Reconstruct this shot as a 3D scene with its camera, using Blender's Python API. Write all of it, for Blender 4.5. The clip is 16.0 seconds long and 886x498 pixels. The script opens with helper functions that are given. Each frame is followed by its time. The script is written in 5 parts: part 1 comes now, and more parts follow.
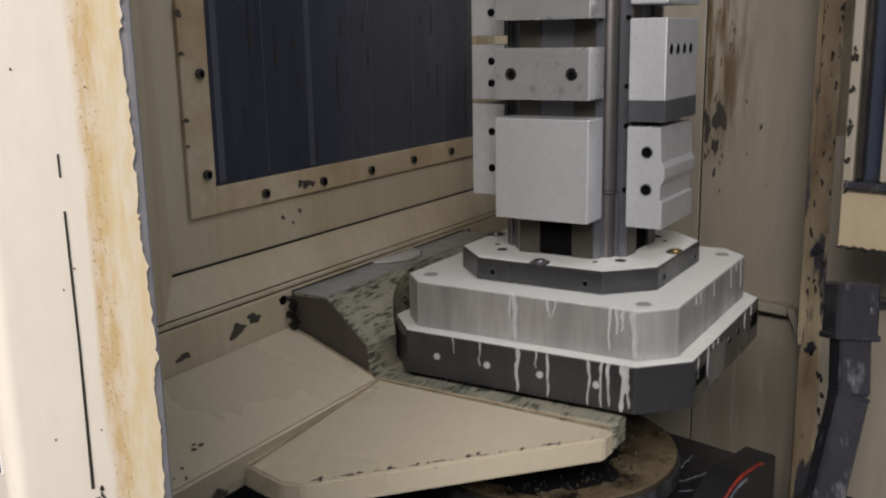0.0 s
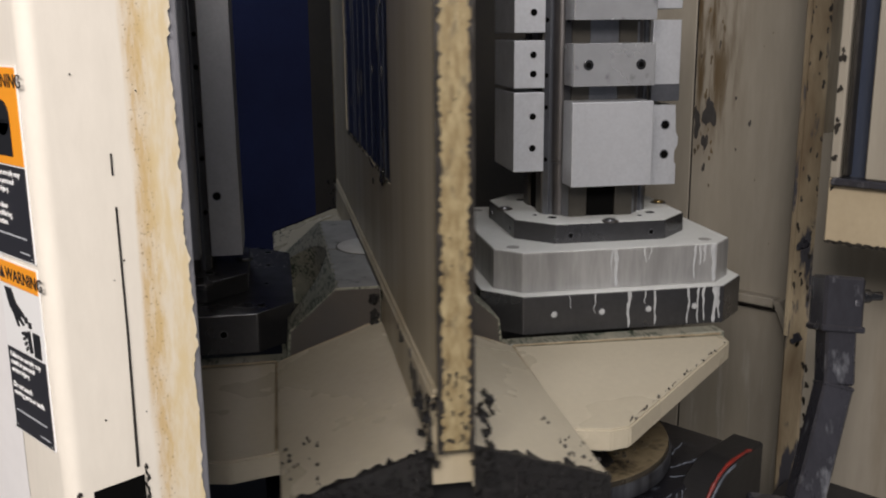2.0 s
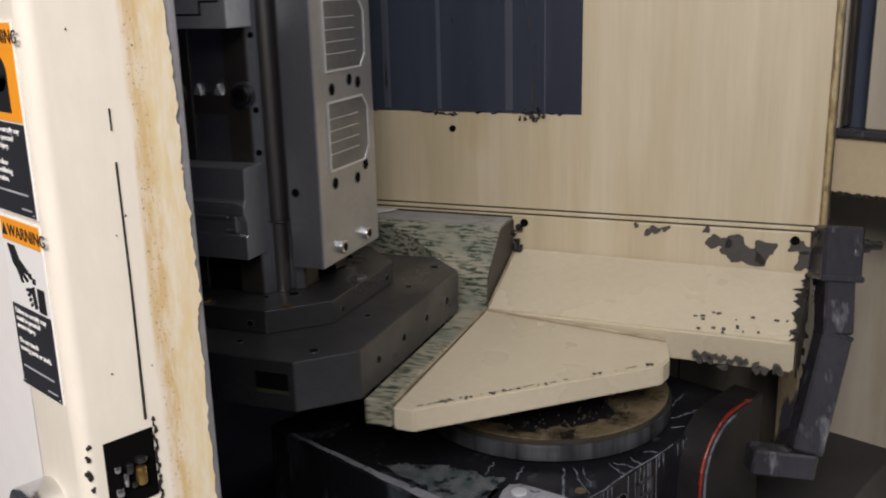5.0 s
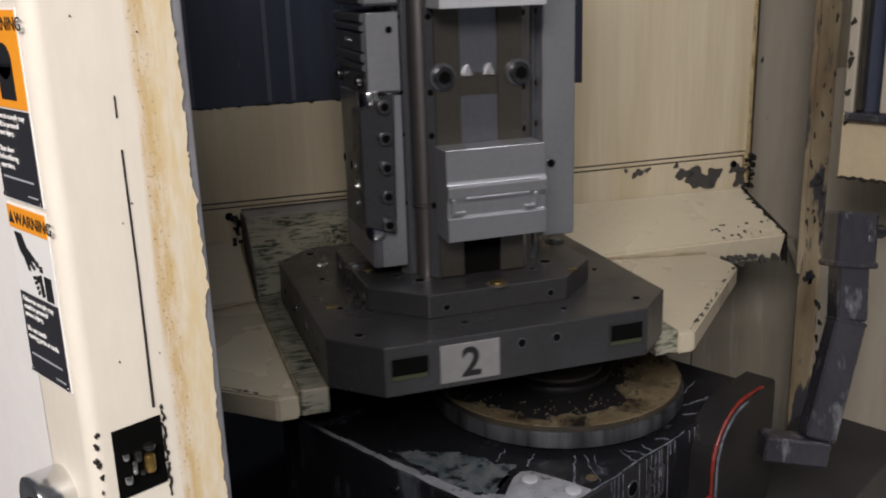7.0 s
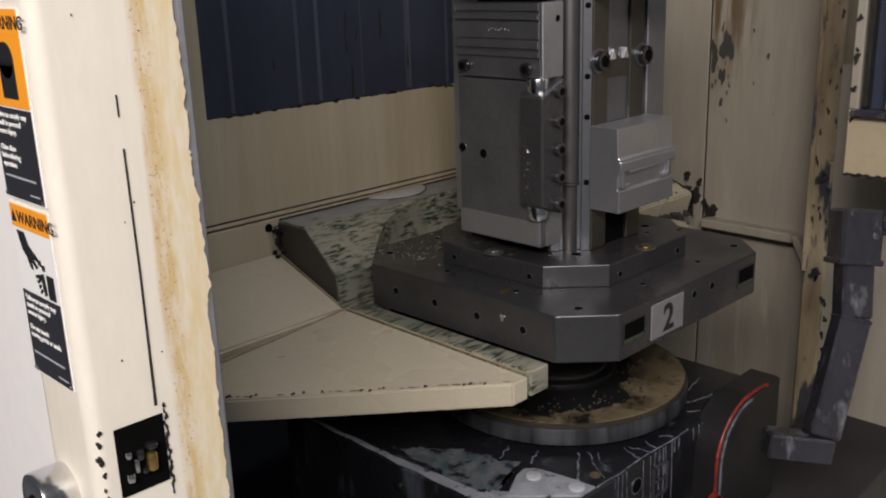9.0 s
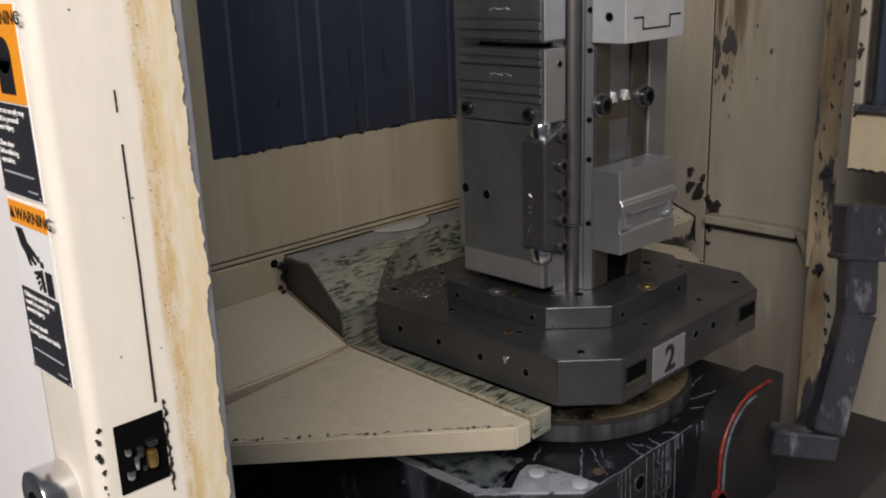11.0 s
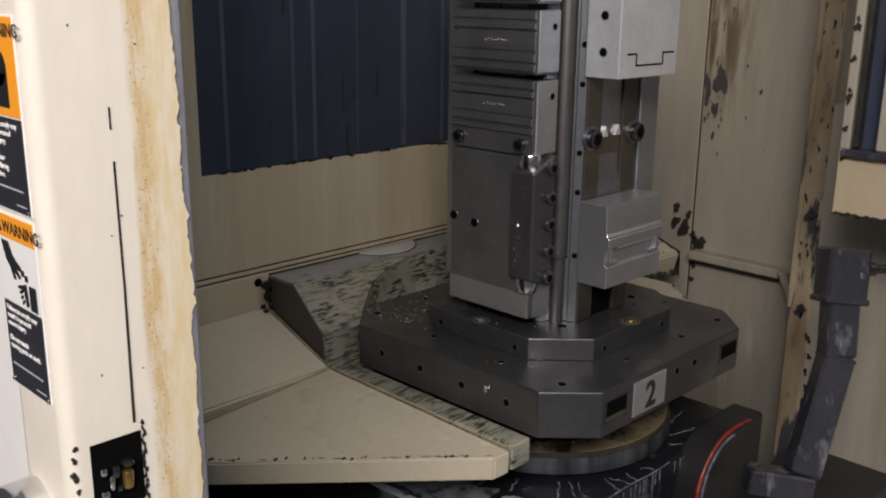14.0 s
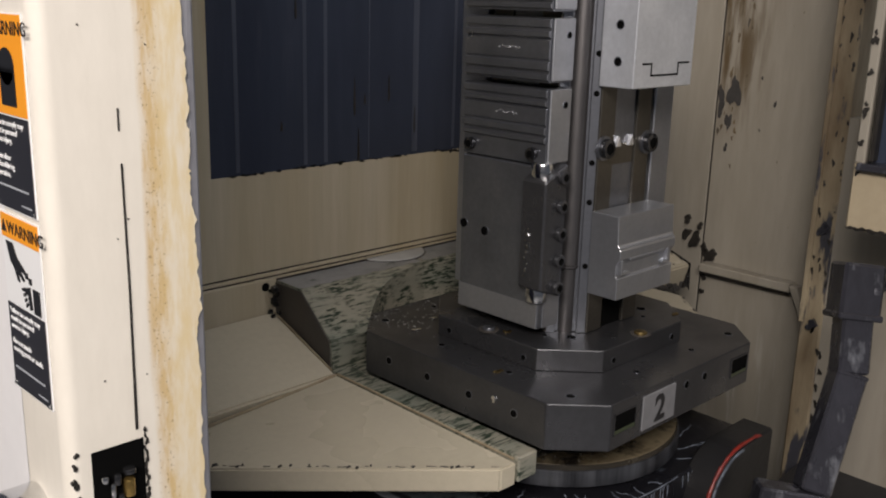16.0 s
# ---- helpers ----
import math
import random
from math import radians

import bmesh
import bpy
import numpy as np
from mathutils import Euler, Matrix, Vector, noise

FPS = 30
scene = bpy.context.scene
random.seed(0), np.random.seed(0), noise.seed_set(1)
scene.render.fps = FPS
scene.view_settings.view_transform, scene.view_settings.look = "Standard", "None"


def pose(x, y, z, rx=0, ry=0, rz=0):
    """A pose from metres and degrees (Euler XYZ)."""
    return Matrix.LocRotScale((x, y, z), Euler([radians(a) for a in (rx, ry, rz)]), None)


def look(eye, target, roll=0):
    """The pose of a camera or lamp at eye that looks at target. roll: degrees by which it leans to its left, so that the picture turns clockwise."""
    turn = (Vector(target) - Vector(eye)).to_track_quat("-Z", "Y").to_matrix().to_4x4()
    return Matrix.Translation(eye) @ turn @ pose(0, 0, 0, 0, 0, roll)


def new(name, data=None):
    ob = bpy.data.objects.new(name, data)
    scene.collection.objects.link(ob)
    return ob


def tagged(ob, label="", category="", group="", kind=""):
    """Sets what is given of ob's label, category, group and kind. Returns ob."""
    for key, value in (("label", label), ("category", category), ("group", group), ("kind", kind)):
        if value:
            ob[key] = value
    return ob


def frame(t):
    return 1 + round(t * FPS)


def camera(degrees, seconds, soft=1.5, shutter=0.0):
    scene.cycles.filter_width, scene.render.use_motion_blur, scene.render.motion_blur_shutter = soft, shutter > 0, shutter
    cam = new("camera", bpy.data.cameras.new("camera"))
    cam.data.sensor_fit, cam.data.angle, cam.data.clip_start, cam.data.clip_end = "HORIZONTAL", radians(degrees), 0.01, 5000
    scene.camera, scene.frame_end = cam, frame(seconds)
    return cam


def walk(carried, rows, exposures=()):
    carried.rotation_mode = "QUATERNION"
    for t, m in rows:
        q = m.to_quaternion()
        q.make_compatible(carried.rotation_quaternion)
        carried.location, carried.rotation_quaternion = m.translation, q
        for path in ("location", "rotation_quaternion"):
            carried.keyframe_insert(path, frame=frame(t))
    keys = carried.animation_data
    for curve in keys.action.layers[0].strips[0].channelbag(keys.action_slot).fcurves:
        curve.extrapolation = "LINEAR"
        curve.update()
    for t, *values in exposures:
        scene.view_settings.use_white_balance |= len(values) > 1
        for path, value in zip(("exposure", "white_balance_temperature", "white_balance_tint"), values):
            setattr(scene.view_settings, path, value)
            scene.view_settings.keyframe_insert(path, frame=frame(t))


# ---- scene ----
cam = camera(49.73, 16.0, soft=2.0, shutter=0.5)
walk(cam, [
    (0.0, pose(-0.9253, -1.0763, 1.5079, 77.529, 1.028, -44.925)),
    (0.5, pose(-0.9255, -1.0633, 1.5033, 76.422, 1.328, -45.788)),
    (1.0, pose(-0.9274, -1.0688, 1.5048, 76.793, 1.378, -45.077)),
    (1.5, pose(-0.9439, -1.0763, 1.5153, 76.727, 0.533, -45.045)),
    (2.0, pose(-0.9625, -1.0844, 1.5175, 76.958, 0.511, -45.791)),
    (2.5, pose(-0.9667, -1.0842, 1.5151, 76.671, 0.892, -46.027)),
    (3.0, pose(-0.9676, -1.0861, 1.5145, 76.030, 1.051, -46.021)),
    (3.5, pose(-0.9684, -1.0880, 1.5140, 75.430, 1.190, -46.046)),
    (4.0, pose(-0.9680, -1.0867, 1.5130, 75.043, 1.354, -46.204)),
    (6.5, pose(-0.9612, -1.0876, 1.5140, 73.989, 1.612, -45.458)),
    (7.0, pose(-0.9612, -1.0867, 1.5122, 73.823, 1.747, -45.326)),
    (7.5, pose(-0.9600, -1.0862, 1.5122, 73.643, 1.804, -45.318)),
    (8.0, pose(-0.9596, -1.0879, 1.5133, 73.538, 1.813, -45.155)),
    (8.5, pose(-0.9589, -1.0884, 1.5125, 73.494, 1.876, -45.078)),
    (9.0, pose(-0.9591, -1.0874, 1.5139, 73.549, 1.774, -44.983)),
    (11.5, pose(-0.9554, -1.0860, 1.5119, 73.290, 1.989, -44.759)),
    (12.0, pose(-0.9550, -1.0848, 1.5119, 73.198, 2.010, -44.659)),
    (12.5, pose(-0.9555, -1.0862, 1.5112, 73.281, 2.236, -44.643)),
    (13.0, pose(-0.9583, -1.0864, 1.5139, 73.686, 1.750, -45.025)),
    (13.5, pose(-0.9575, -1.0854, 1.5148, 74.131, 0.896, -45.046)),
    (14.0, pose(-0.9569, -1.0836, 1.5159, 74.767, -0.641, -45.090)),
    (14.5, pose(-0.9576, -1.0801, 1.5173, 75.156, -0.967, -44.947)),
    (15.0, pose(-0.9571, -1.0788, 1.5176, 75.307, -1.320, -44.773)),
    (15.5, pose(-0.9542, -1.0761, 1.5162, 75.358, -1.298, -44.564)),
    (16.0, pose(-0.9514, -1.0753, 1.5148, 75.150, -1.535, -44.363)),
])
# ---- light: a dim shop, a ceiling lamp behind the operator, the machine's own work light, added fills ----
world = bpy.data.worlds.new("shop_air")
world.use_nodes = True
world.node_tree.nodes["Background"].inputs["Color"].default_value = (0.80, 0.85, 1.0, 1)
world.node_tree.nodes["Background"].inputs["Strength"].default_value = 0.085
scene.world = world


def lamp(name, eye, target, power, size, size_y, color):
    data = bpy.data.lights.new(name, "AREA")
    data.shape, data.size, data.size_y, data.energy, data.color = "RECTANGLE", size, size_y, power, color
    ob = new(name, data)
    ob.matrix_basis = look(eye, target)
    return ob


lamp("shop_light", (-2.2, -2.0, 2.7), (-0.4, -0.5, 1.2), 90, 1.4, 0.7, (1.0, 0.918, 0.860))
# unseen fill added at right front for the shop's ambient light
lamp("shop_light", (0.9, -2.9, 3.4), (0.1, -0.4, 1.1), 10, 1.2, 0.5, (0.95, 0.96, 1.0))
# unseen lamp added so the turned pane mirrors a paler rear wall
lamp("rear_fill_light", (0.05, 0.95, 2.25), (0.1, 1.3, 1.3), 3.4, 0.4, 0.08, (0.85, 0.92, 1.0))
lamp("machine_work_light", (-0.12, -0.72, 2.28), (-0.05, -0.2, 1.1), 2.3, 0.5, 0.08, (0.98, 0.97, 1.0))
DECK = 1.15          # height of a carried pallet's top while the changer is raised
REACH = 0.332        # from the changer's axis to a pallet's centre
HALF = 0.2           # half a pallet's side


# ---- materials ----
def mat(name, base, other=None, rough=0.5, metal=0.0, scale=6.0, amount=0.5, bump=0.0, fine=60.0, stain=None,
        stain_scale=3.0, stain_at=0.6, stain_soft=0.08, streak=1.0, rough2=None, spec=0.5, coat=0.0, patch=None):
    """A surface with broad and fine variation, and stains of a shape of their own."""
    m = bpy.data.materials.new(name)
    m.use_nodes = True
    n, l = m.node_tree.nodes, m.node_tree.links
    b = n["Principled BSDF"]
    co = n.new("ShaderNodeTexCoord")
    mp = n.new("ShaderNodeMapping")
    mp.inputs["Scale"].default_value = streak if isinstance(streak, tuple) else (1, 1, streak)
    l.new(co.outputs["Object"], mp.inputs["Vector"])
    co_plain = n.new("ShaderNodeMapping")
    l.new(co.outputs["Object"], co_plain.inputs["Vector"])

    def noise_tex(sc, detail=4.0, rough_=0.55, src=mp):
        t = n.new("ShaderNodeTexNoise")
        t.inputs["Scale"].default_value, t.inputs["Detail"].default_value, t.inputs["Roughness"].default_value = sc, detail, rough_
        l.new(src.outputs["Vector"], t.inputs["Vector"])
        return t

    def ramp(src, lo, hi):
        r = n.new("ShaderNodeMapRange")
        r.inputs["From Min"].default_value, r.inputs["From Max"].default_value = lo, hi
        l.new(src, r.inputs["Value"])
        return r.outputs["Result"]

    def mix(f, a, c):
        x = n.new("ShaderNodeMix")
        x.data_type = "RGBA"
        for sock, v in ((x.inputs[0], f), (x.inputs[6], a), (x.inputs[7], c)):
            if isinstance(v, tuple):
                sock.default_value = (*v, 1.0) if len(v) == 3 else v
            elif isinstance(v, float):
                sock.default_value = v
            else:
                l.new(v, sock)
        return x.outputs[2]

    broad, small = noise_tex(scale), noise_tex(fine, 6.0, 0.65)
    other = other or tuple(c * 0.75 for c in base)
    f = n.new("ShaderNodeMath")
    f.operation = "MULTIPLY"
    l.new(ramp(broad.outputs["Fac"], 0.35, 0.68), f.inputs[0])
    f.inputs[1].default_value = amount
    col = mix(f.outputs[0], base, other)
    g = n.new("ShaderNodeMath")
    g.operation = "MULTIPLY"
    l.new(ramp(small.outputs["Fac"], 0.3, 0.75), g.inputs[0])
    g.inputs[1].default_value = 0.35 * amount
    col = mix(g.outputs[0], col, tuple(c * 0.6 for c in other))
    if stain:
        s = noise_tex(stain_scale, 7.0, 0.6)
        cover = ramp(s.outputs["Fac"], stain_at, stain_at + stain_soft)
        if patch:
            area = noise_tex(patch[0], 3.0, 0.5, co_plain)
            both = n.new("ShaderNodeMath")
            both.operation = "MULTIPLY"
            l.new(cover, both.inputs[0])
            l.new(ramp(area.outputs["Fac"], patch[1], patch[1] + patch[2]), both.inputs[1])
            cover = both.outputs[0]
        col = mix(cover, col, stain)
    l.new(col, b.inputs["Base Color"])
    b.inputs["Metallic"].default_value = metal
    b.inputs["Specular IOR Level"].default_value = spec
    b.inputs["Coat Weight"].default_value = coat
    r2 = rough2 if rough2 is not None else min(1.0, rough + 0.15)
    rr = n.new("ShaderNodeMapRange")
    rr.inputs["From Min"].default_value, rr.inputs["From Max"].default_value = 0.3, 0.7
    rr.inputs["To Min"].default_value, rr.inputs["To Max"].default_value = rough, r2
    l.new(broad.outputs["Fac"], rr.inputs["Value"])
    l.new(rr.outputs["Result"], b.inputs["Roughness"])
    if bump:
        bp = n.new("ShaderNodeBump")
        bp.inputs["Strength"].default_value = bump
        bp.inputs["Distance"].default_value = 0.002
        l.new(small.outputs["Fac"], bp.inputs["Height"])
        l.new(bp.outputs["Normal"], b.inputs["Normal"])
    return m


def plain(name, color, rough=0.5, metal=0.0):
    m = bpy.data.materials.new(name)
    m.use_nodes = True
    b = m.node_tree.nodes["Principled BSDF"]
    b.inputs["Base Color"].default_value = (*color, 1)
    b.inputs["Roughness"].default_value, b.inputs["Metallic"].default_value = rough, metal
    return m


CREAM = mat("cream_enamel", (0.51, 0.455, 0.35), (0.40, 0.335, 0.22), 0.30, 0, 13.0, 0.8, 0.05, 90, streak=0.07,
            stain=(0.31, 0.225, 0.09), stain_scale=9, stain_at=0.54, stain_soft=0.22, patch=(3.2, 0.42, 0.2))
CREAM_DECK = mat("worn_cream_deck", (0.52, 0.47, 0.365), (0.45, 0.40, 0.30), 0.33, 0, 4.0, 0.6, 0.06, 110,
                 stain=(0.06, 0.055, 0.05), stain_scale=40, stain_at=0.74, stain_soft=0.012, rough2=0.22)
DOOR_PAINT = mat("door_paint", (0.79, 0.745, 0.67), (0.72, 0.665, 0.56), 0.42, 0, 5.0, 0.5, 0.04, 120, streak=0.3)
WHITE_PAINT = mat("white_paint", (0.86, 0.845, 0.845), (0.80, 0.785, 0.79), 0.4, 0, 3.0, 0.4)
GREY_EDGE = mat("bare_edge", (0.36, 0.36, 0.40), (0.28, 0.28, 0.31), 0.45, 0.2, 20, 0.8, 0.2, 150)
STEEL_DARK = mat("ground_steel", (0.112, 0.113, 0.121), (0.066, 0.066, 0.071), 0.20, 0.75, 9, 0.8, 0.05, 160, rough2=0.44)
STEEL_PLATE = mat("wet_steel", (0.50, 0.50, 0.50), (0.25, 0.25, 0.25), 0.38, 0.5, 22, 0.9, 0.04, 150, streak=0.16)
ALU = mat("machined_aluminium", (0.46, 0.47, 0.50), (0.34, 0.35, 0.375), 0.30, 0.85, 12, 0.7, 0.03, 180)
ALU_WET = mat("wet_aluminium", (0.70, 0.72, 0.76), (0.52, 0.535, 0.57), 0.33, 0.6, 14, 0.8, 0.04, 180)
STEEL_GROOVE = mat("channel_steel", (0.19, 0.18, 0.18), (0.09, 0.088, 0.09), 0.33, 0.85, 16, 0.8, 0.05, 170, streak=0.2)
# the dark patches are mirrored surroundings painted into the metal's colour
POLISHED = mat("polished_aluminium", (0.80, 0.81, 0.83), (0.52, 0.53, 0.55), 0.13, 0.72, 9, 0.8, 0.05, 40, rough2=0.34,
               stain=(0.20, 0.205, 0.215), stain_scale=24, stain_at=0.58, stain_soft=0.10)
STEEL_MID = mat("machined_steel", (0.27, 0.28, 0.31), (0.16, 0.167, 0.188), 0.26, 0.85, 11, 0.8, 0.03, 170)
BRONZE = mat("stained_steel", (0.135, 0.125, 0.108), (0.08, 0.073, 0.062), 0.28, 0.8, 9, 0.7, 0.03, 170)
BLACK = mat("black_oily", (0.012, 0.012, 0.014), (0.022, 0.021, 0.02), 0.3, 0.0, 12, 0.6, 0.2, 90, spec=0.22)
# near-black paint for the shade inside holes, sockets and pockets
HOLE = plain("hole_darkness", (0.003, 0.003, 0.003), 0.9)
HOLE.node_tree.nodes["Principled BSDF"].inputs["Specular IOR Level"].default_value = 0.05
BOLT = plain("black_oxide", (0.10, 0.10, 0.105), 0.18, 0.9)


def stained_paint():
    """Door paint with a mottled rust run along its opening edge."""
    m = DOOR_PAINT.copy()
    m.name = "rust_run_paint"
    n, l = m.node_tree.nodes, m.node_tree.links
    b = n["Principled BSDF"]
    old = b.inputs["Base Color"].links[0].from_socket
    co = n.new("ShaderNodeTexCoord")
    sep = n.new("ShaderNodeSeparateXYZ")
    l.new(co.outputs["Object"], sep.inputs[0])
    mp = n.new("ShaderNodeMapping")
    mp.inputs["Scale"].default_value = (1, 1, 0.10)
    l.new(co.outputs["Object"], mp.inputs["Vector"])
    wob = n.new("ShaderNodeTexNoise")
    wob.inputs["Scale"].default_value, wob.inputs["Detail"].default_value = 60, 6
    l.new(mp.outputs["Vector"], wob.inputs["Vector"])
    fleck = n.new("ShaderNodeTexNoise")
    fleck.inputs["Scale"].default_value, fleck.inputs["Detail"].default_value, fleck.inputs["Roughness"].default_value = 210, 7, 0.62
    grit = n.new("ShaderNodeTexNoise")
    grit.inputs["Scale"].default_value, grit.inputs["Detail"].default_value = 520, 3
    l.new(co.outputs["Object"], grit.inputs["Vector"])
    run = n.new("ShaderNodeMapping")
    run.inputs["Scale"].default_value = (1, 1, 0.22)
    l.new(co.outputs["Object"], run.inputs["Vector"])
    l.new(run.outputs["Vector"], fleck.inputs["Vector"])

    def calc(op, a, c):
        x = n.new("ShaderNodeMath")
        x.operation = op
        for sock, v in zip(x.inputs, (a, c)):
            if isinstance(v, float):
                sock.default_value = v
            else:
                l.new(v, sock)
        return x.outputs[0]

    def fade(v, a, c, lo, hi):
        x = n.new("ShaderNodeMapRange")
        x.interpolation_type = "SMOOTHSTEP"
        for key, q in (("From Min", a), ("From Max", c), ("To Min", lo), ("To Max", hi)):
            x.inputs[key].default_value = q
        l.new(v, x.inputs["Value"])
        return x.outputs["Result"]

    pos = calc("ADD", sep.outputs[0], calc("MULTIPLY", calc("SUBTRACT", wob.outputs["Fac"], 0.5), 0.010))
    band = calc("MULTIPLY", fade(pos, -0.7365, -0.7325, 0.0, 1.0), fade(pos, -0.7300, -0.7215, 1.0, 0.0))
    mask = calc("MULTIPLY", band, fade(fleck.outputs["Fac"], 0.34, 0.60, 0.35, 1.0))
    margin = calc("MULTIPLY", fade(pos, -0.7350, -0.7260, 0.0, 1.0), fade(fleck.outputs["Fac"], 0.30, 0.66, 0.25, 0.8))
    pore = calc("MULTIPLY", band, fade(grit.outputs["Fac"], 0.60, 0.68, 0.0, 0.7))
    for amount, tint in ((margin, (0.66, 0.52, 0.27, 1)), (calc("MULTIPLY", mask, 0.72), (0.53, 0.35, 0.12, 1)), (pore, (0.22, 0.14, 0.06, 1))):
        mix = n.new("ShaderNodeMix")
        mix.data_type = "RGBA"
        l.new(amount, mix.inputs[0])
        l.new(old, mix.inputs[6])
        mix.inputs[7].default_value = tint
        old = mix.outputs[2]
    l.new(old, b.inputs["Base Color"])
    return m


EDGE_PAINT = stained_paint()
CHROME = plain("bright_steel", (0.7, 0.7, 0.7), 0.18, 1.0)
GREEN_WORN = mat("worn_casting", (0.34, 0.315, 0.25), (0.21, 0.225, 0.185), 0.34, 0, 24, 1.0, 0.12, 130, streak=(0.20, 1.0, 1.0),
                 stain=(0.022, 0.036, 0.022), stain_scale=250, stain_at=0.475, stain_soft=0.10, patch=(26, 0.36, 0.16))
WING_FILM = mat("pale_coolant_film", (0.36, 0.36, 0.375), (0.20, 0.21, 0.205), 0.30, 0, 16, 0.8, 0.06, 90,
                stain=(0.045, 0.06, 0.045), stain_scale=34, stain_at=0.60, stain_soft=0.10)
CAST_DARK = mat("dark_casting", (0.045, 0.042, 0.040), (0.075, 0.062, 0.050), 0.5, 0.1, 14, 0.7, 0.2, 80)
WINDOW_BLUE = mat("oily_blue_window", (0.042, 0.051, 0.076), (0.020, 0.024, 0.040), 0.15, 0.0, 5, 0.9, 0.03, 60, streak=0.12,
                  stain=(0.075, 0.085, 0.112), stain_scale=30, stain_at=0.60, stain_soft=0.25, rough2=0.32, patch=(4, 0.42, 0.25))
TUBE = mat("grey_steel_tube", (0.072, 0.072, 0.088), (0.034, 0.034, 0.042), 0.22, 0.45, 22, 1.0, 0.15, 100, streak=0.35,
           stain=(0.26, 0.27, 0.30), stain_scale=44, stain_at=0.56, stain_soft=0.16)
# ---- shapes ----
def put_box(bm, x0, x1, y0, y1, z0, z1, bevel=0.0, seg=1):
    b = bmesh.new()
    bmesh.ops.create_cube(b, size=1)
    for v in b.verts:
        v.co = (x0 + (v.co.x + 0.5) * (x1 - x0), y0 + (v.co.y + 0.5) * (y1 - y0), z0 + (v.co.z + 0.5) * (z1 - z0))
    if bevel:
        bmesh.ops.bevel(b, geom=b.edges[:], offset=bevel, segments=seg, affect="EDGES", profile=0.5)
    return merge(bm, b)


def merge(bm, b):
    me = bpy.data.meshes.new("scratch")
    b.to_mesh(me)
    b.free()
    bm.from_mesh(me)
    bpy.data.meshes.remove(me)
    return bm


def put_prism(bm, outline, lo, hi, axis="z", bevel=0.0, seg=1):
    """An outline of 2D points drawn out along an axis (z: x, y; y: x, z; x: y, z)."""
    b = bmesh.new()
    spots = {"z": lambda p, h: (p[0], p[1], h), "y": lambda p, h: (p[0], h, p[1]), "x": lambda p, h: (h, p[0], p[1])}[axis]
    low = [b.verts.new(spots(p, lo)) for p in outline]
    top = [b.verts.new(spots(p, hi)) for p in outline]
    b.faces.new(low), b.faces.new(top)
    for i in range(len(outline)):
        j = (i + 1) % len(outline)
        b.faces.new((low[i], low[j], top[j], top[i]))
    bmesh.ops.recalc_face_normals(b, faces=b.faces)
    if bevel:
        bmesh.ops.bevel(b, geom=b.edges[:], offset=bevel, segments=seg, affect="EDGES", profile=0.5)
    return merge(bm, b)


def put_cyl(bm, centre, radius, length, axis="z", sides=24, bevel=0.0, radius2=None):
    b = bmesh.new()
    bmesh.ops.create_cone(b, cap_ends=True, segments=sides, radius1=radius, radius2=radius if radius2 is None else radius2, depth=length)
    if bevel:
        rims = [e for e in b.edges if abs(e.verts[0].co.z - e.verts[1].co.z) < 1e-6]
        bmesh.ops.bevel(b, geom=rims, offset=bevel, segments=2, affect="EDGES", profile=0.5)
    turn = {"z": Matrix(), "x": Matrix.Rotation(math.pi / 2, 4, "Y"), "y": Matrix.Rotation(math.pi / 2, 4, "X")}[axis]
    bmesh.ops.transform(b, matrix=Matrix.Translation(centre) @ turn, verts=b.verts)
    return merge(bm, b)


def put_blot(bm, centre, size, seed, normal="y", thick=0.0006, points=26, stretch=1.6):
    """A ragged patch of bare metal or grime, a film thick."""
    rng = random.Random(seed)
    ph = [rng.uniform(0, 6.28) for _ in range(4)]
    out = []
    for i in range(points):
        a = 2 * math.pi * i / points
        r = size * (1 + 0.28 * math.sin(2 * a + ph[0]) + 0.2 * math.sin(3 * a + ph[1]) + 0.14 * math.sin(5 * a + ph[2]) + rng.uniform(-0.12, 0.12))
        out.append((r * math.cos(a) * stretch, r * math.sin(a)))
    c = centre
    if normal == "y":
        return put_prism(bm, [(c[0] + p, c[2] + q) for p, q in out], c[1] - thick, c[1] + thick, "y")
    if normal == "x":
        return put_prism(bm, [(c[1] + p, c[2] + q) for p, q in out], c[0] - thick, c[0] + thick, "x")
    return put_prism(bm, [(c[0] + p, c[1] + q) for p, q in out], c[2] - thick, c[2] + thick, "z")


def octagon(h, c, hy=None):
    hy = hy or h
    return [(-h, -hy + c), (-h + c, -hy), (h - c, -hy), (h, -hy + c), (h, hy - c), (h - c, hy), (-h + c, hy), (-h, hy - c)]


def part(name, bm, material, parent=None, label="", smooth=False, at=None):
    me = bpy.data.meshes.new(name)
    bmesh.ops.recalc_face_normals(bm, faces=bm.faces)
    bm.to_mesh(me)
    bm.free()
    if smooth:

        me.polygons.foreach_set("use_smooth", [True] * len(me.polygons))
        me.set_sharp_from_angle(angle=radians(35))
    me.materials.append(material)
    ob = new(name, me)
    if parent:
        ob.parent = parent
    if at is not None:
        ob.matrix_basis = at
    if label:
        ob["label"] = label
    return ob


def box(name, material, parent, x0, x1, y0, y1, z0, z1, bevel=0.0, label=""):
    return part(name, put_box(bmesh.new(), x0, x1, y0, y1, z0, z1, bevel), material, parent, label)


def prism(name, material, parent, outline, lo, hi, axis="z", bevel=0.0, label="", seg=1):
    return part(name, put_prism(bmesh.new(), outline, lo, hi, axis, bevel, seg), material, parent, label)


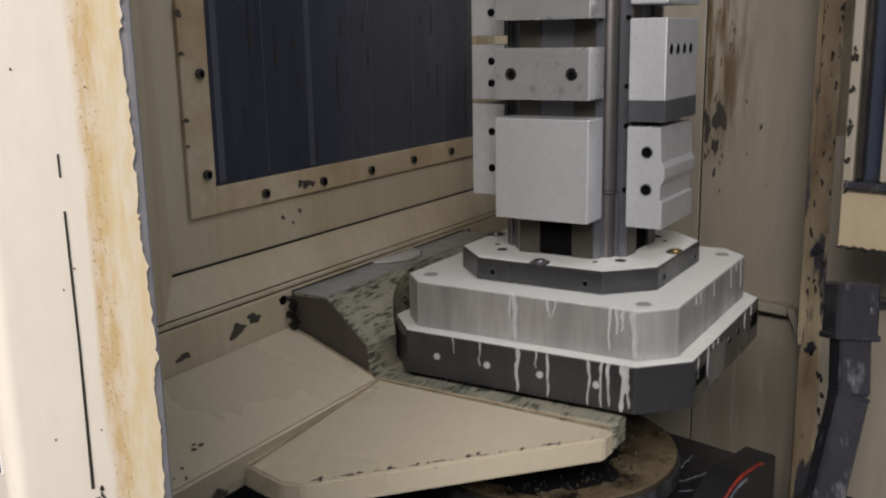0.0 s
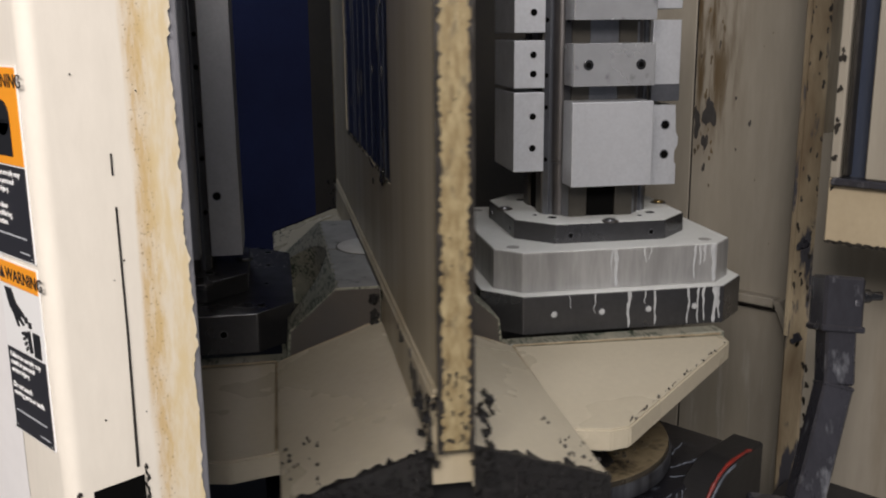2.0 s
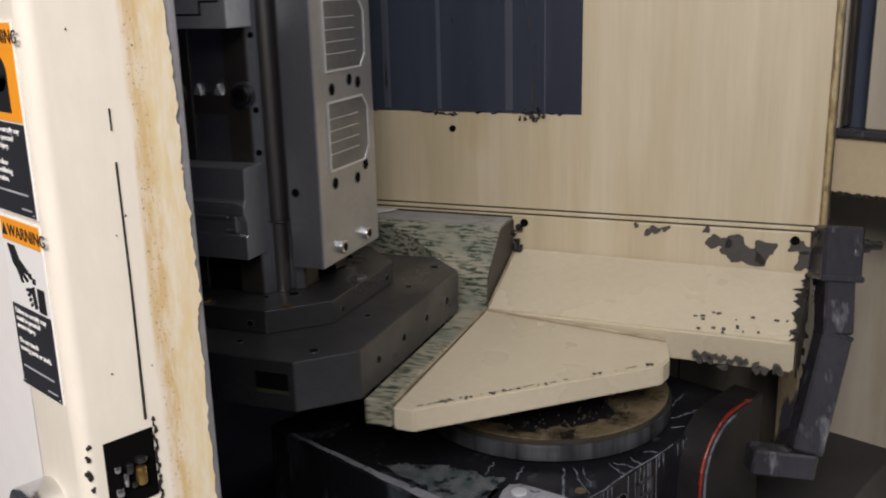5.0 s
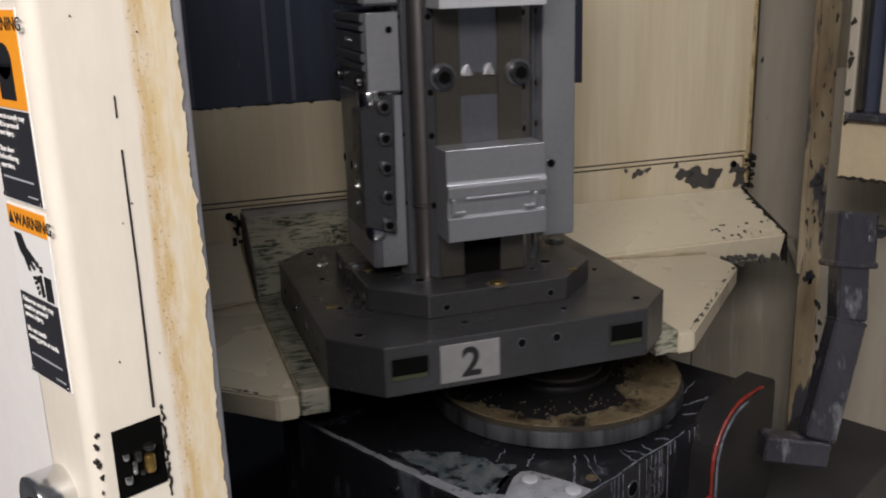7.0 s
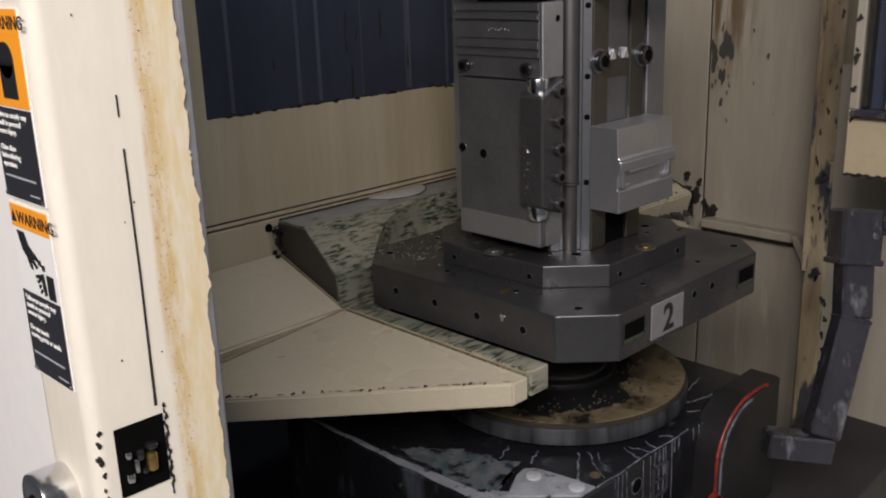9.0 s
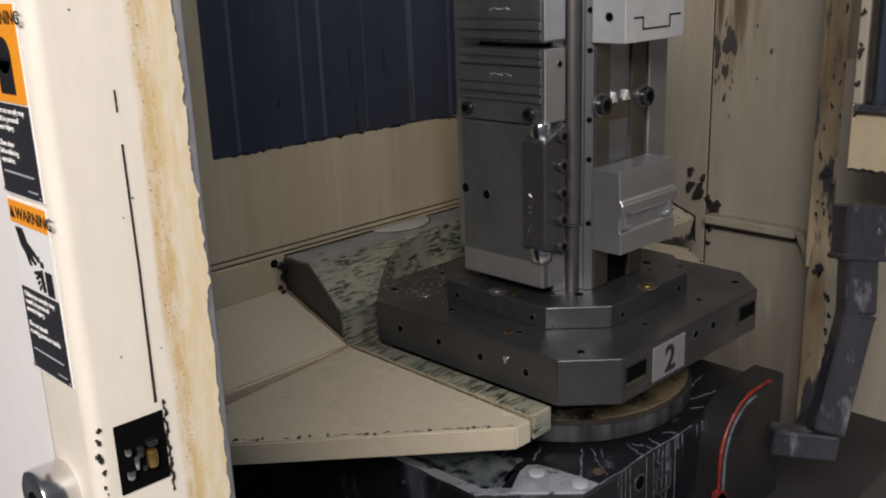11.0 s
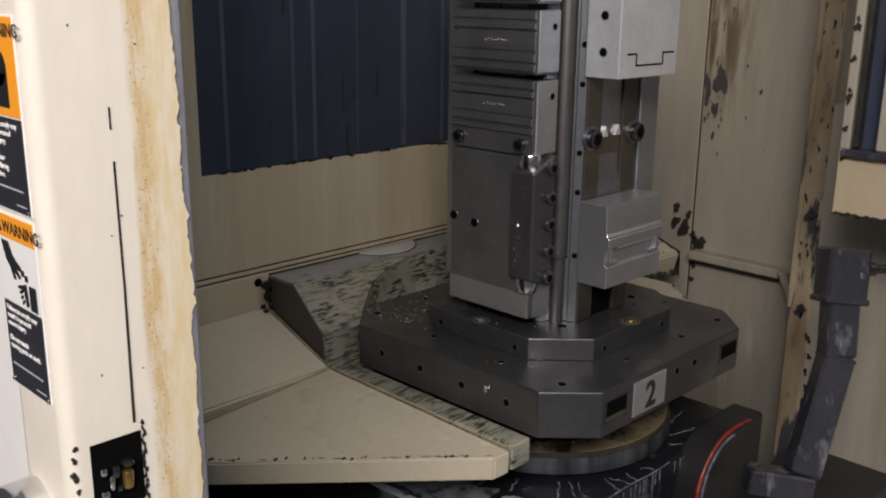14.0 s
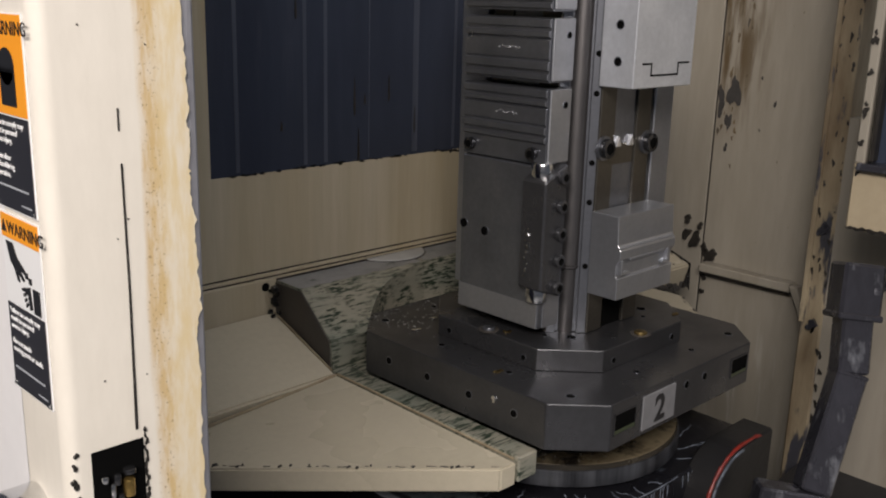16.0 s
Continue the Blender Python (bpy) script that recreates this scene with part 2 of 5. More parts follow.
def cyl(name, material, parent, centre, radius, length, axis="z", sides=24, bevel=0.0, label="", radius2=None):
    return part(name, put_cyl(bmesh.new(), centre, radius, length, axis, sides, bevel, radius2), material, parent, label, smooth=True)


def empty(name, m, label, category, group=""):
    ob = new(name)
    ob.empty_display_size = 0.05
    ob.matrix_basis = m
    return tagged(ob, label, category, group)


def cap_screw(parent, centre, radius, axis, sign, material=None, name="screw"):
    """A socket-head cap screw with its dark hexagon socket."""
    d = Vector({"x": (sign, 0, 0), "y": (0, sign, 0), "z": (0, 0, sign)}[axis])
    c = Vector(centre)
    ob = cyl(name, material or BOLT, parent, c + d * radius * 0.45, radius, radius * 0.9, axis, 20, radius * 0.12)
    cyl("socket", HOLE, ob, c + d * (radius * 0.9 + 0.0002), radius * 0.62, 0.0010, axis, 6)
    return ob


def hole(parent, centre, radius, axis, material=None, name="bolt_hole", rim=False):
    """A drilled hole: a thin black disc for its shaded inside, with a bright chamfer."""
    ob = cyl(name, material or HOLE, parent, centre, radius, 0.0016, axis, 16)
    if rim:
        bm = bmesh.new()
        put_cyl(bm, centre, radius * 1.22, 0.0010, axis, 18)
        part("chamfer", bm, STEEL_MID, ob)
    return ob


# ---- the machine's fixed enclosure ----
RUSTY = mat("rust_film", (0.17, 0.12, 0.06), (0.07, 0.06, 0.05), 0.45, 0, 40, 1.0, 0.2, 120, streak=0.3)
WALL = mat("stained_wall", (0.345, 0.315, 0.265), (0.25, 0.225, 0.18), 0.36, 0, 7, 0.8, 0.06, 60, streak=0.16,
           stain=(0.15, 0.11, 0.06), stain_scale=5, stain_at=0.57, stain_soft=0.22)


def rust_streaks():
    """The wall's enamel with a brown run spreading down from the joint and pale splash marks low down."""
    m = WALL.copy()
    m.name = "rust_streaked_wall"
    n, l = m.node_tree.nodes, m.node_tree.links
    b = n["Principled BSDF"]
    old = b.inputs["Base Color"].links[0].from_socket
    co = n.new("ShaderNodeTexCoord")
    sep = n.new("ShaderNodeSeparateXYZ")
    l.new(co.outputs["Object"], sep.inputs[0])

    def noise(scale, stretch, turned=0.0):
        mp = n.new("ShaderNodeMapping")
        mp.inputs["Scale"].default_value = (1, 1, stretch)
        mp.inputs["Rotation"].default_value = (turned, 0, 0)
        l.new(co.outputs["Object"], mp.inputs["Vector"])
        t = n.new("ShaderNodeTexNoise")
        t.inputs["Scale"].default_value, t.inputs["Detail"].default_value, t.inputs["Roughness"].default_value = scale, 6, 0.62
        l.new(mp.outputs["Vector"], t.inputs["Vector"])
        return t.outputs["Fac"]

    def fade(v, a, c, lo=0.0, hi=1.0):
        x = n.new("ShaderNodeMapRange")
        x.interpolation_type = "SMOOTHSTEP"
        for key, q in (("From Min", a), ("From Max", c), ("To Min", lo), ("To Max", hi)):
            x.inputs[key].default_value = q
        l.new(v, x.inputs["Value"])
        return x.outputs["Result"]

    def times(a, c):
        x = n.new("ShaderNodeMath")
        x.operation = "MULTIPLY"
        l.new(a, x.inputs[0])
        l.new(c, x.inputs[1])
        return x.outputs[0]

    run = times(times(fade(sep.outputs[1], -0.27, -0.17), fade(sep.outputs[2], 1.22, 1.42)), fade(noise(42, 0.12), 0.40, 0.62))
    splash = times(fade(sep.outputs[2], 0.98, 0.80), fade(noise(40, 0.10, 0.5), 0.55, 0.70, 0.0, 0.5))
    for amount, tint in ((run, (0.095, 0.066, 0.034, 1)), (splash, (0.46, 0.44, 0.40, 1))):
        mix = n.new("ShaderNodeMix")
        mix.data_type = "RGBA"
        l.new(amount, mix.inputs[0])
        l.new(old, mix.inputs[6])
        mix.inputs[7].default_value = tint
        old = mix.outputs[2]
    l.new(old, b.inputs["Base Color"])
    return m


WALL_SIDE = rust_streaks()
POST = mat("rusty_post", (0.37, 0.31, 0.21), (0.17, 0.125, 0.075), 0.5, 0, 22, 1.0, 0.3, 90, streak=0.25,
           stain=(0.045, 0.045, 0.055), stain_scale=26, stain_at=0.565, stain_soft=0.05)
# dimness of the unlit inside is put into this dark brown
REAR = mat("unlit_inside", (0.060, 0.052, 0.042), (0.035, 0.03, 0.026), 0.5, 0, 3, 0.8, 0.1, 50)
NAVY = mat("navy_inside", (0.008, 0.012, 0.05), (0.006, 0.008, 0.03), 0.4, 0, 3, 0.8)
RED = mat("red_sealant", (0.24, 0.022, 0.014), (0.10, 0.012, 0.01), 0.35, 0, 60, 0.8, 0.3, 120)
SPLASH = mat("splashed_black", (0.010, 0.010, 0.013), (0.016, 0.016, 0.02), 0.2, 0.1, 9, 0.6, 0.25, 80,
             stain=(0.13, 0.15, 0.19), stain_scale=20, stain_at=0.57, stain_soft=0.25, streak=(1.0, 1.0, 0.25))
CRUST = mat("thin_crust", (0.25, 0.28, 0.34), (0.07, 0.08, 0.105), 0.3, 0, 70, 1.0, 0.1, 150, stain=(0.02, 0.021, 0.026), stain_scale=110, stain_at=0.52, stain_soft=0.15)
PALE_CRUST = mat("pale_crust", (0.36, 0.375, 0.42), (0.20, 0.21, 0.24), 0.22, 0, 30, 0.9, 0.1, 150, stain=(0.02, 0.02, 0.024), stain_scale=60, stain_at=0.62, stain_soft=0.06)
MOTTLE = mat("mottled_residue", (0.17, 0.18, 0.19), (0.07, 0.10, 0.115), 0.22, 0, 46, 1.0, 0.2, 120, stain=(0.010, 0.012, 0.018), stain_scale=48, stain_at=0.50, stain_soft=0.12)
WHITE_FILM = mat("dried_coolant", (0.52, 0.54, 0.58), (0.36, 0.38, 0.42), 0.35, 0, 25, 0.7, 0.1, 120)
BARE = mat("bare_patch", (0.075, 0.07, 0.068), (0.05, 0.048, 0.046), 0.4, 0.3, 30, 0.7, 0.2, 120)
GRIME = mat("black_grime", (0.02, 0.018, 0.016), (0.04, 0.035, 0.03), 0.3, 0.1, 40, 0.8, 0.5, 120)


def Z(h):
    return DECK + h


def fixed(ob, label, category):
    return tagged(ob, label, category, kind="structure")


def enclosure():
    fixed(box("floor", mat("shop_floor", (0.40, 0.41, 0.43), (0.28, 0.29, 0.30), 0.5, 0, 2, 0.7, 0.1, 40), None, -4, 4, -4.5, 3, -0.1, 0.0), "grey painted concrete shop floor", "floor")
    fixed(box("chip_pan", BLACK, None, -0.762, 0.9, -0.62, 1.3, 0.55, 0.60), "black oily chip pan under the changer", "pan")
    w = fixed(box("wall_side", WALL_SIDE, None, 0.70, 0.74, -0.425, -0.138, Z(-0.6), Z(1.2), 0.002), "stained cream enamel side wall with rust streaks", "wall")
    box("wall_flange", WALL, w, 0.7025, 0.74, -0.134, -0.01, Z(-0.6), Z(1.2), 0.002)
    box("wall_joint", GRIME, w, 0.704, 0.72, -0.138, -0.134, Z(-0.6), Z(1.2))
    bm = bmesh.new()
    for c, s, k in (((0.699, -0.172, 0.205), 0.030, 3), ((0.699, -0.165, 0.150), 0.016, 4), ((0.699, -0.147, 0.185), 0.022, 6),
                    ((0.699, -0.255, 0.19), 0.006, 7), ((0.699, -0.225, 0.235), 0.004, 8), ((0.699, -0.165, 0.10), 0.008, 9), ((0.699, -0.23, 0.14), 0.003, 2)):
        put_blot(bm, (c[0], c[1], Z(c[2])), s, k, "x", stretch=0.35)
    part("bare_patch", bm, BARE, w, "dark patches of bare metal")["kind"] = "stuff"
    bm = bmesh.new()
    rng = random.Random(61)
    for k in range(46):
        y, h = (rng.uniform(-0.20, -0.140), rng.uniform(0.06, 0.5)) if k < 30 else (rng.uniform(-0.40, -0.15), rng.uniform(-0.1, 0.45))
        put_blot(bm, (0.6995, y, Z(h)), rng.uniform(0.002, 0.009) if k < 30 else rng.uniform(0.0008, 0.002), 800 + k, "x", 0.0004, 16, 0.3)
    part("rust_run", bm, RUSTY, w, "brown rust runs")["kind"] = "stuff"
    prism("brace", WALL, w, [(-0.335, Z(-0.128)), (-0.350, Z(-0.128)), (-0.385, Z(-0.20)), (-0.372, Z(-0.205))], 0.668, 0.70, "x", 0.002)
    # black strip painted in as the shadow under the bottom rail
    box("rail_shadow_gap", GRIME, w, 0.678, 0.6995, -0.335, -0.15, Z(-0.1475), Z(-0.1435))
    bm = bmesh.new()
    for k, (y, h, r) in enumerate(((-0.150, -0.118, 0.012), (-0.162, -0.112, 0.010), (-0.142, -0.10, 0.007), (-0.147, -0.16, 0.006), (-0.146, -0.19, 0.005), (-0.12, -0.09, 0.014), (-0.10, -0.08, 0.010), (-0.128, -0.06, 0.006), (-0.10, -0.05, 0.008))):
        put_blot(bm, (0.6985, y, Z(h)), r, 150 + k, "x", 0.003, 22, 0.8)
    part("corner_grime", bm, GRIME, w, "black grime in the corner")["kind"] = "stuff"
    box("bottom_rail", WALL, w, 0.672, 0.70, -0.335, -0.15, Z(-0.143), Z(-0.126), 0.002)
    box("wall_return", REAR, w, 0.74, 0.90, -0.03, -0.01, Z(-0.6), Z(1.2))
    fixed(box("wall_rear_side", REAR, None, 0.90, 0.94, -0.03, 1.3, Z(-0.6), Z(1.2)), "inner side wall, colour darkened for the unlit rear", "wall")
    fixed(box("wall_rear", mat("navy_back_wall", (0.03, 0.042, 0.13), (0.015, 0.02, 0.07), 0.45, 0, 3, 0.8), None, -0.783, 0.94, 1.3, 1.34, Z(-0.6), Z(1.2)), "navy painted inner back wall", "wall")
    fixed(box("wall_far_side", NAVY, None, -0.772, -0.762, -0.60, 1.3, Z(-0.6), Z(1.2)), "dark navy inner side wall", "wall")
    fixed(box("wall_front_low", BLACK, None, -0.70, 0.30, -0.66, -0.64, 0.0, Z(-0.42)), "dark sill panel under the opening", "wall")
    # roof out of view, added to keep light from above off the interior
    fixed(box("ceiling", REAR, None, -0.783, 0.94, -0.62, 1.34, Z(1.2), Z(1.24)), "unseen dark enclosure roof that blocks light from above", "ceiling")


def side_post():
    p = fixed(box("post", POST, None, 0.53, 0.70, -0.462, -0.425, Z(-0.6), Z(1.2), 0.003), "rusty cream corner post with chipped paint", "post")
    box("post_lip", POST, p, 0.526, 0.534, -0.432, -0.424, Z(-0.14), Z(1.2), 0.001)
    bm = bmesh.new()
    put_blot(bm, (0.5285, -0.446, Z(0.02)), 0.010, 11, "x", 0.004, stretch=0.8)
    put_blot(bm, (0.5285, -0.447, Z(-0.14)), 0.009, 12, "x", 0.004, stretch=0.8)
    part("grime_lump", bm, TUBE, p, "grimy lumps of sealant")
    bm = bmesh.new()
    rng = random.Random(77)
    for k in range(46):
        put_blot(bm, (0.5297, rng.choice((-0.459, -0.434, -0.447)) + rng.uniform(-0.003, 0.003), Z(rng.uniform(-0.2, 0.42))), rng.uniform(0.0015, 0.006), 900 + k, "x", 0.0004, 18, 0.45)
    part("chipped_paint", bm, GRIME, p, "dark chips along the post")["kind"] = "stuff"
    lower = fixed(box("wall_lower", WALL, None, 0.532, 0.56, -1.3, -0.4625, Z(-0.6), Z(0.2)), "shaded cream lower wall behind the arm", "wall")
    prism("tray_slope", mat("oily_tray", (0.045, 0.045, 0.05), (0.025, 0.025, 0.028), 0.3, 0.3, 6, 0.8, 0.1, 60), lower, [(0.531, Z(-0.375)), (0.22, Z(-0.40)), (0.22, Z(-0.6)), (0.531, Z(-0.6))], -0.63, -0.463, "y", 0.002, "dark oily chip slope")
    # dark runs of sealant down the corner
    bm = bmesh.new()
    for i in range(9):
        put_blot(bm, (0.531, -0.466 - 0.003 * (i % 2), Z(-0.19 - 0.028 * i)), 0.006, 20 + i, "x", stretch=0.45)
    part("grime_run", bm, GRIME, lower)
    seam = bmesh.new()
    put_prism(seam, [(-0.405, Z(-0.20)), (-0.411, Z(-0.20)), (-0.426, Z(-0.42)), (-0.419, Z(-0.42))], 0.60, 0.612, "x")
    fixed(part("trim", seam, GRIME), "black rubber seam strip", "seal")


def side_panel():
    """The panel with a dark window that stands nearest beside the opening."""
    p = fixed(box("wall_panel", mat("tan_panel", (0.43, 0.36, 0.25), (0.36, 0.29, 0.19), 0.4, 0, 4, 0.6, 0.05, 80), None,
                  0.30, 0.515, -0.70, -0.571, Z(0.08), Z(0.168), 0.002), "tan enamel panel under a dark window", "panel")
    box("jamb", WALL, p, 0.30, 0.515, -0.584, -0.571, Z(0.168), Z(1.2), 0.002)
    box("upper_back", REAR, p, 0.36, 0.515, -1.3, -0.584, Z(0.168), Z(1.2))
    box("panel_side", WALL, p, 0.30, 0.515, -1.3, -0.70, Z(0.08), Z(0.168))
    win = fixed(box("window_side", WINDOW_BLUE, None, 0.315, 0.33, -0.6185, -0.586, Z(0.17), Z(1.1)), "narrow dark oily window strip", "window")
    box("sill", TUBE, win, 0.288, 0.316, -0.72, -0.578, Z(0.160), Z(0.170), 0.002)
    box("frame_strip", GRIME, win, 0.296, 0.314, -0.596, -0.590, Z(0.172), Z(1.1), 0.002)
    fixed(box("wall_upper", WALL, None, 0.296, 0.36, -1.3, -0.619, Z(0.1705), Z(1.2), 0.002), "cream sliding panel beside the window strip", "panel")
    bm = bmesh.new()
    for i in range(7):
        put_blot(bm, (0.299, -0.577, Z(0.155 + 0.03 * i + 0.01 * (i % 3))), 0.003 + 0.0015 * (i % 3), 40 + i, "x", stretch=0.7)
    for i in range(9):
        put_blot(bm, (0.299, -0.58 - 0.012 * i, Z(0.0825)), 0.0025, 60 + i, "x", stretch=2.6)
    part("chipped_edge", bm, GRIME, p, "chipped black edge")


def door_column():
    """The frame at the operator's opening: rounded edge, rust-stained band, pen line, latch pocket."""
    out = [(-0.783, -0.60), (-0.783, -0.642)] + [(-0.775 - 0.008 * math.cos(a), -0.642 - 0.008 * math.sin(a)) for a in [math.pi / 2 * k / 7 for k in range(1, 8)]]
    out += [(-0.7182, -0.650), (-0.7182, -0.60)]
    c = fixed(part("door_frame", put_prism(bmesh.new(), out, 0.1, Z(1.2)), EDGE_PAINT, None, "", True), "worn cream door frame with a rust-stained edge", "door frame")
    rng = random.Random(5)
    bm = bmesh.new()
    out, z, drift = [(-0.7182, 0.1)], 0.1, 0.0
    while z < Z(0.95):
        drift = 0.85 * drift + rng.gauss(0, 0.0005)
        out.append((-0.7088 + drift + rng.uniform(-0.0008, 0.0005), z))
        z += rng.uniform(0.0012, 0.004)
    out.append((-0.7182, z))
    put_prism(bm, out, -0.6500, -0.6476, "y")
    part("chipped_lip", bm, EDGE_PAINT, c, "lip of chipped cream paint")
    bm = bmesh.new()
    put_box(bm, -0.7182, -0.7015, -0.6476, -0.60, 0.1, Z(1.2), 0.005, 3)
    part("bare_return", bm, GREY_EDGE, c, "grey bare metal edge")
    bm = bmesh.new()
    put_prism(bm, [(-0.7466, Z(0.147)), (-0.7452, Z(0.147)), (-0.7448, Z(0.22)), (-0.7452, Z(0.2838)), (-0.7461, Z(0.2838)), (-0.7458, Z(0.22))], -0.6506, -0.6499, "y")
    put_box(bm, -0.7464, -0.7457, -0.6506, -0.6499, Z(0.2994), Z(0.310))
    part("pen_line", bm, GRIME, c, "long black marker line")
    pk = box("latch_pocket", HOLE, c, -0.7705, -0.743, -0.6508, -0.6480, Z(0.1025), Z(0.1415))
    for i, (px, pz, r, h) in enumerate(((-0.7655, 0.1135, 0.0022, 0.005), (-0.7530, 0.1185, 0.0030, 0.010), (-0.759, 0.1245, 0.0020, 0.006), (-0.7655, 0.1265, 0.0018, 0.004), (-0.7525, 0.1275, 0.0034, 0.003), (-0.7575, 0.1145, 0.0016, 0.003), (-0.7615, 0.1190, 0.0014, 0.008))):
        cyl("latch_pin", CHROME if i % 3 == 0 else BRASSY if i == 1 else BOLT, pk, (px, -0.653, Z(pz)), r, h, "z", 14, 0.001)
    bm = bmesh.new()
    for i in range(16):
        put_blot(bm, (-0.7415 + rng.uniform(-0.0008, 0.0008), -0.6502, Z(0.1455 - 0.0034 * i)), 0.0015 + rng.uniform(0, 0.0008), 80 + i, "y", 0.0004, 14, 0.4)
    for i in range(8):
        put_blot(bm, (-0.7785 + rng.uniform(-0.0014, 0.0010), -0.6502 + 0.001, Z(0.142 - 0.006 * i + rng.uniform(-0.003, 0.003))), 0.0005 + rng.uniform(0, 0.0012), 100 + i, "y", 0.0012, 12, 0.7)
    for i in range(7):
        put_blot(bm, (rng.uniform(-0.774, -0.725), -0.6502, Z(rng.uniform(0.12, 0.4))), rng.uniform(0.0002, 0.0004), 120 + i, "y", 0.0004, 10, 1.0)
    part("chipped_paint", bm, GRIME, c)["kind"] = "stuff"
    d = fixed(box("wall_outer", WHITE_PAINT, None, -0.783, -0.772, -0.6005, 1.3, 0.1, Z(1.2)), "white painted outer machine side", "wall")
    lk = cyl("lock", CHROME, d, (-0.792, -0.612, Z(0.098)), 0.0165, 0.020, "x", 32, 0.002, "round chrome lock cylinder")
    cyl("keyhole", HOLE, lk, (-0.8023, -0.612, Z(0.098)), 0.005, 0.001, "x", 12)
    return d


BRASSY = plain("latch_brass", (0.45, 0.30, 0.10), 0.25, 0.9)


def text_on(name, words, size, material, parent, x, y, z, align="LEFT", bold=0.0):
    cu = bpy.data.curves.new(name, "FONT")
    cu.body, cu.size, cu.align_x, cu.extrude, cu.offset = words, size, align, 0.00015, bold
    ob = new(name, cu)
    dg = bpy.context.evaluated_depsgraph_get()
    me = bpy.data.meshes.new_from_object(ob.evaluated_get(dg))
    bpy.data.objects.remove(ob)
    me.materials.clear()
    me.materials.append(material)
    t = new(name, me)
    t.parent = parent
    t.matrix_basis = pose(x, y, z, 90, 0, 0)
    return t


INK = plain("label_black", (0.012, 0.012, 0.014), 0.35)
LABEL_WHITE = plain("label_white", (0.86, 0.86, 0.86), 0.35)
ORANGE = plain("label_orange", (0.95, 0.36, 0.02), 0.35)
DARK_INK = plain("label_text_block", (0.022, 0.022, 0.028), 0.3)


def warning_label(top, upper):
    """A printed safety label: an orange heading, a picture, a dark block of white writing; local x along it, z up from its foot."""
    w, h = 0.0455, 0.0925
    s = box("warning_label", LABEL_WHITE, None, 0, w, -0.0008, 0.0, 0, h)
    s.matrix_basis = pose(-0.7832, -0.5965, top - h, 0, 0, -90)
    tagged(s, "white warning label with orange heading, dark text block", "label", "labels on the machine")
    box("heading", ORANGE, s, 0.0006, w - 0.0006, -0.0012, -0.0008, h - 0.0125, h - 0.0008)
    text_on("writing", "WARNING", 0.0088, INK, s, 0.0088, -0.0014, h - 0.0098)
    bm = bmesh.new()
    put_prism(bm, [(0.0016, h - 0.0098), (0.0078, h - 0.0098), (0.0047, h - 0.0036)], -0.0015, -0.0011, "y")
    part("triangle", bm, INK, s)
    bm = bmesh.new()
    if upper:
        box("picture_ground", ORANGE, s, 0.0006, w - 0.0006, -0.0011, -0.0008, h - 0.046, h - 0.0125)
        put_cyl(bm, (0.026, -0.0013, h - 0.024), 0.0085, 0.0006, "y", 20)
        put_box(bm, 0.0175, 0.0345, -0.0016, -0.0010, h - 0.042, h - 0.024, 0.0002)
    else:
        put_prism(bm, [(0.005, h - 0.0145), (0.013, h - 0.0145), (0.017, h - 0.021), (0.026, h - 0.026), (0.0255, h - 0.028), (0.019, h - 0.0265), (0.025, h - 0.031),
                       (0.023, h - 0.032), (0.017, h - 0.028), (0.019, h - 0.033), (0.0165, h - 0.033), (0.013, h - 0.027), (0.009, h - 0.024)], -0.0013, -0.0008, "y")
        for x, z0 in ((0.026, 0.0265), (0.030, 0.0285), (0.024, 0.0345)):
            put_box(bm, x, x + 0.003, -0.0013, -0.0008, h - z0 - 0.003, h - z0)
        for q in range(4):
            put_prism(bm, [(0.0205 + 0.0012 * q, h - 0.0355 - 0.0026 * q), (0.0235 + 0.0010 * q, h - 0.0350 - 0.0022 * q), (0.024 + 0.001 * q, h - 0.0365 - 0.0022 * q), (0.021 + 0.0012 * q, h - 0.037 - 0.0026 * q)], -0.0013, -0.0008, "y")
        put_prism(bm, [(0.027, h - 0.034), (0.0305, h - 0.033), (0.032, h - 0.044), (0.029, h - 0.045)], -0.0013, -0.0008, "y")
        put_box(bm, 0.034, 0.0415, -0.0013, -0.0008, h - 0.0455, h - 0.033)
    part("picture", bm, INK, s, "black safety picture")
    blk = box("text_block", DARK_INK, s, 0.0006, w - 0.0006, -0.0012, -0.0008, 0.0008, h - 0.0468)
    lines = ("Failure to comply may", "result in personal", "severe injury.", "", "Close door" if upper else "Do not touch", "before/during" if upper else "moving parts or tools.", "operation." if upper else "")
    for i, words in enumerate(lines):
        if words:
            text_on("writing", words, 0.0040, LABEL_WHITE, blk, 0.0035, -0.0014, h - 0.0515 - 0.0041 * i)
    bm = bmesh.new()
    put_box(bm, 0.004, w - 0.006, -0.0014, -0.0011, 0.0112, 0.0121)
    put_box(bm, w - 0.015, w - 0.004, -0.0014, -0.0011, 0.0040, 0.0047)
    part("small_print", bm, WHITE_FILM, blk)
    for x in (0.002, w - 0.002):
        cyl("rivet", CHROME, s, (x, -0.0012, 0.0022), 0.0011, 0.0012, "y", 10)
    return s


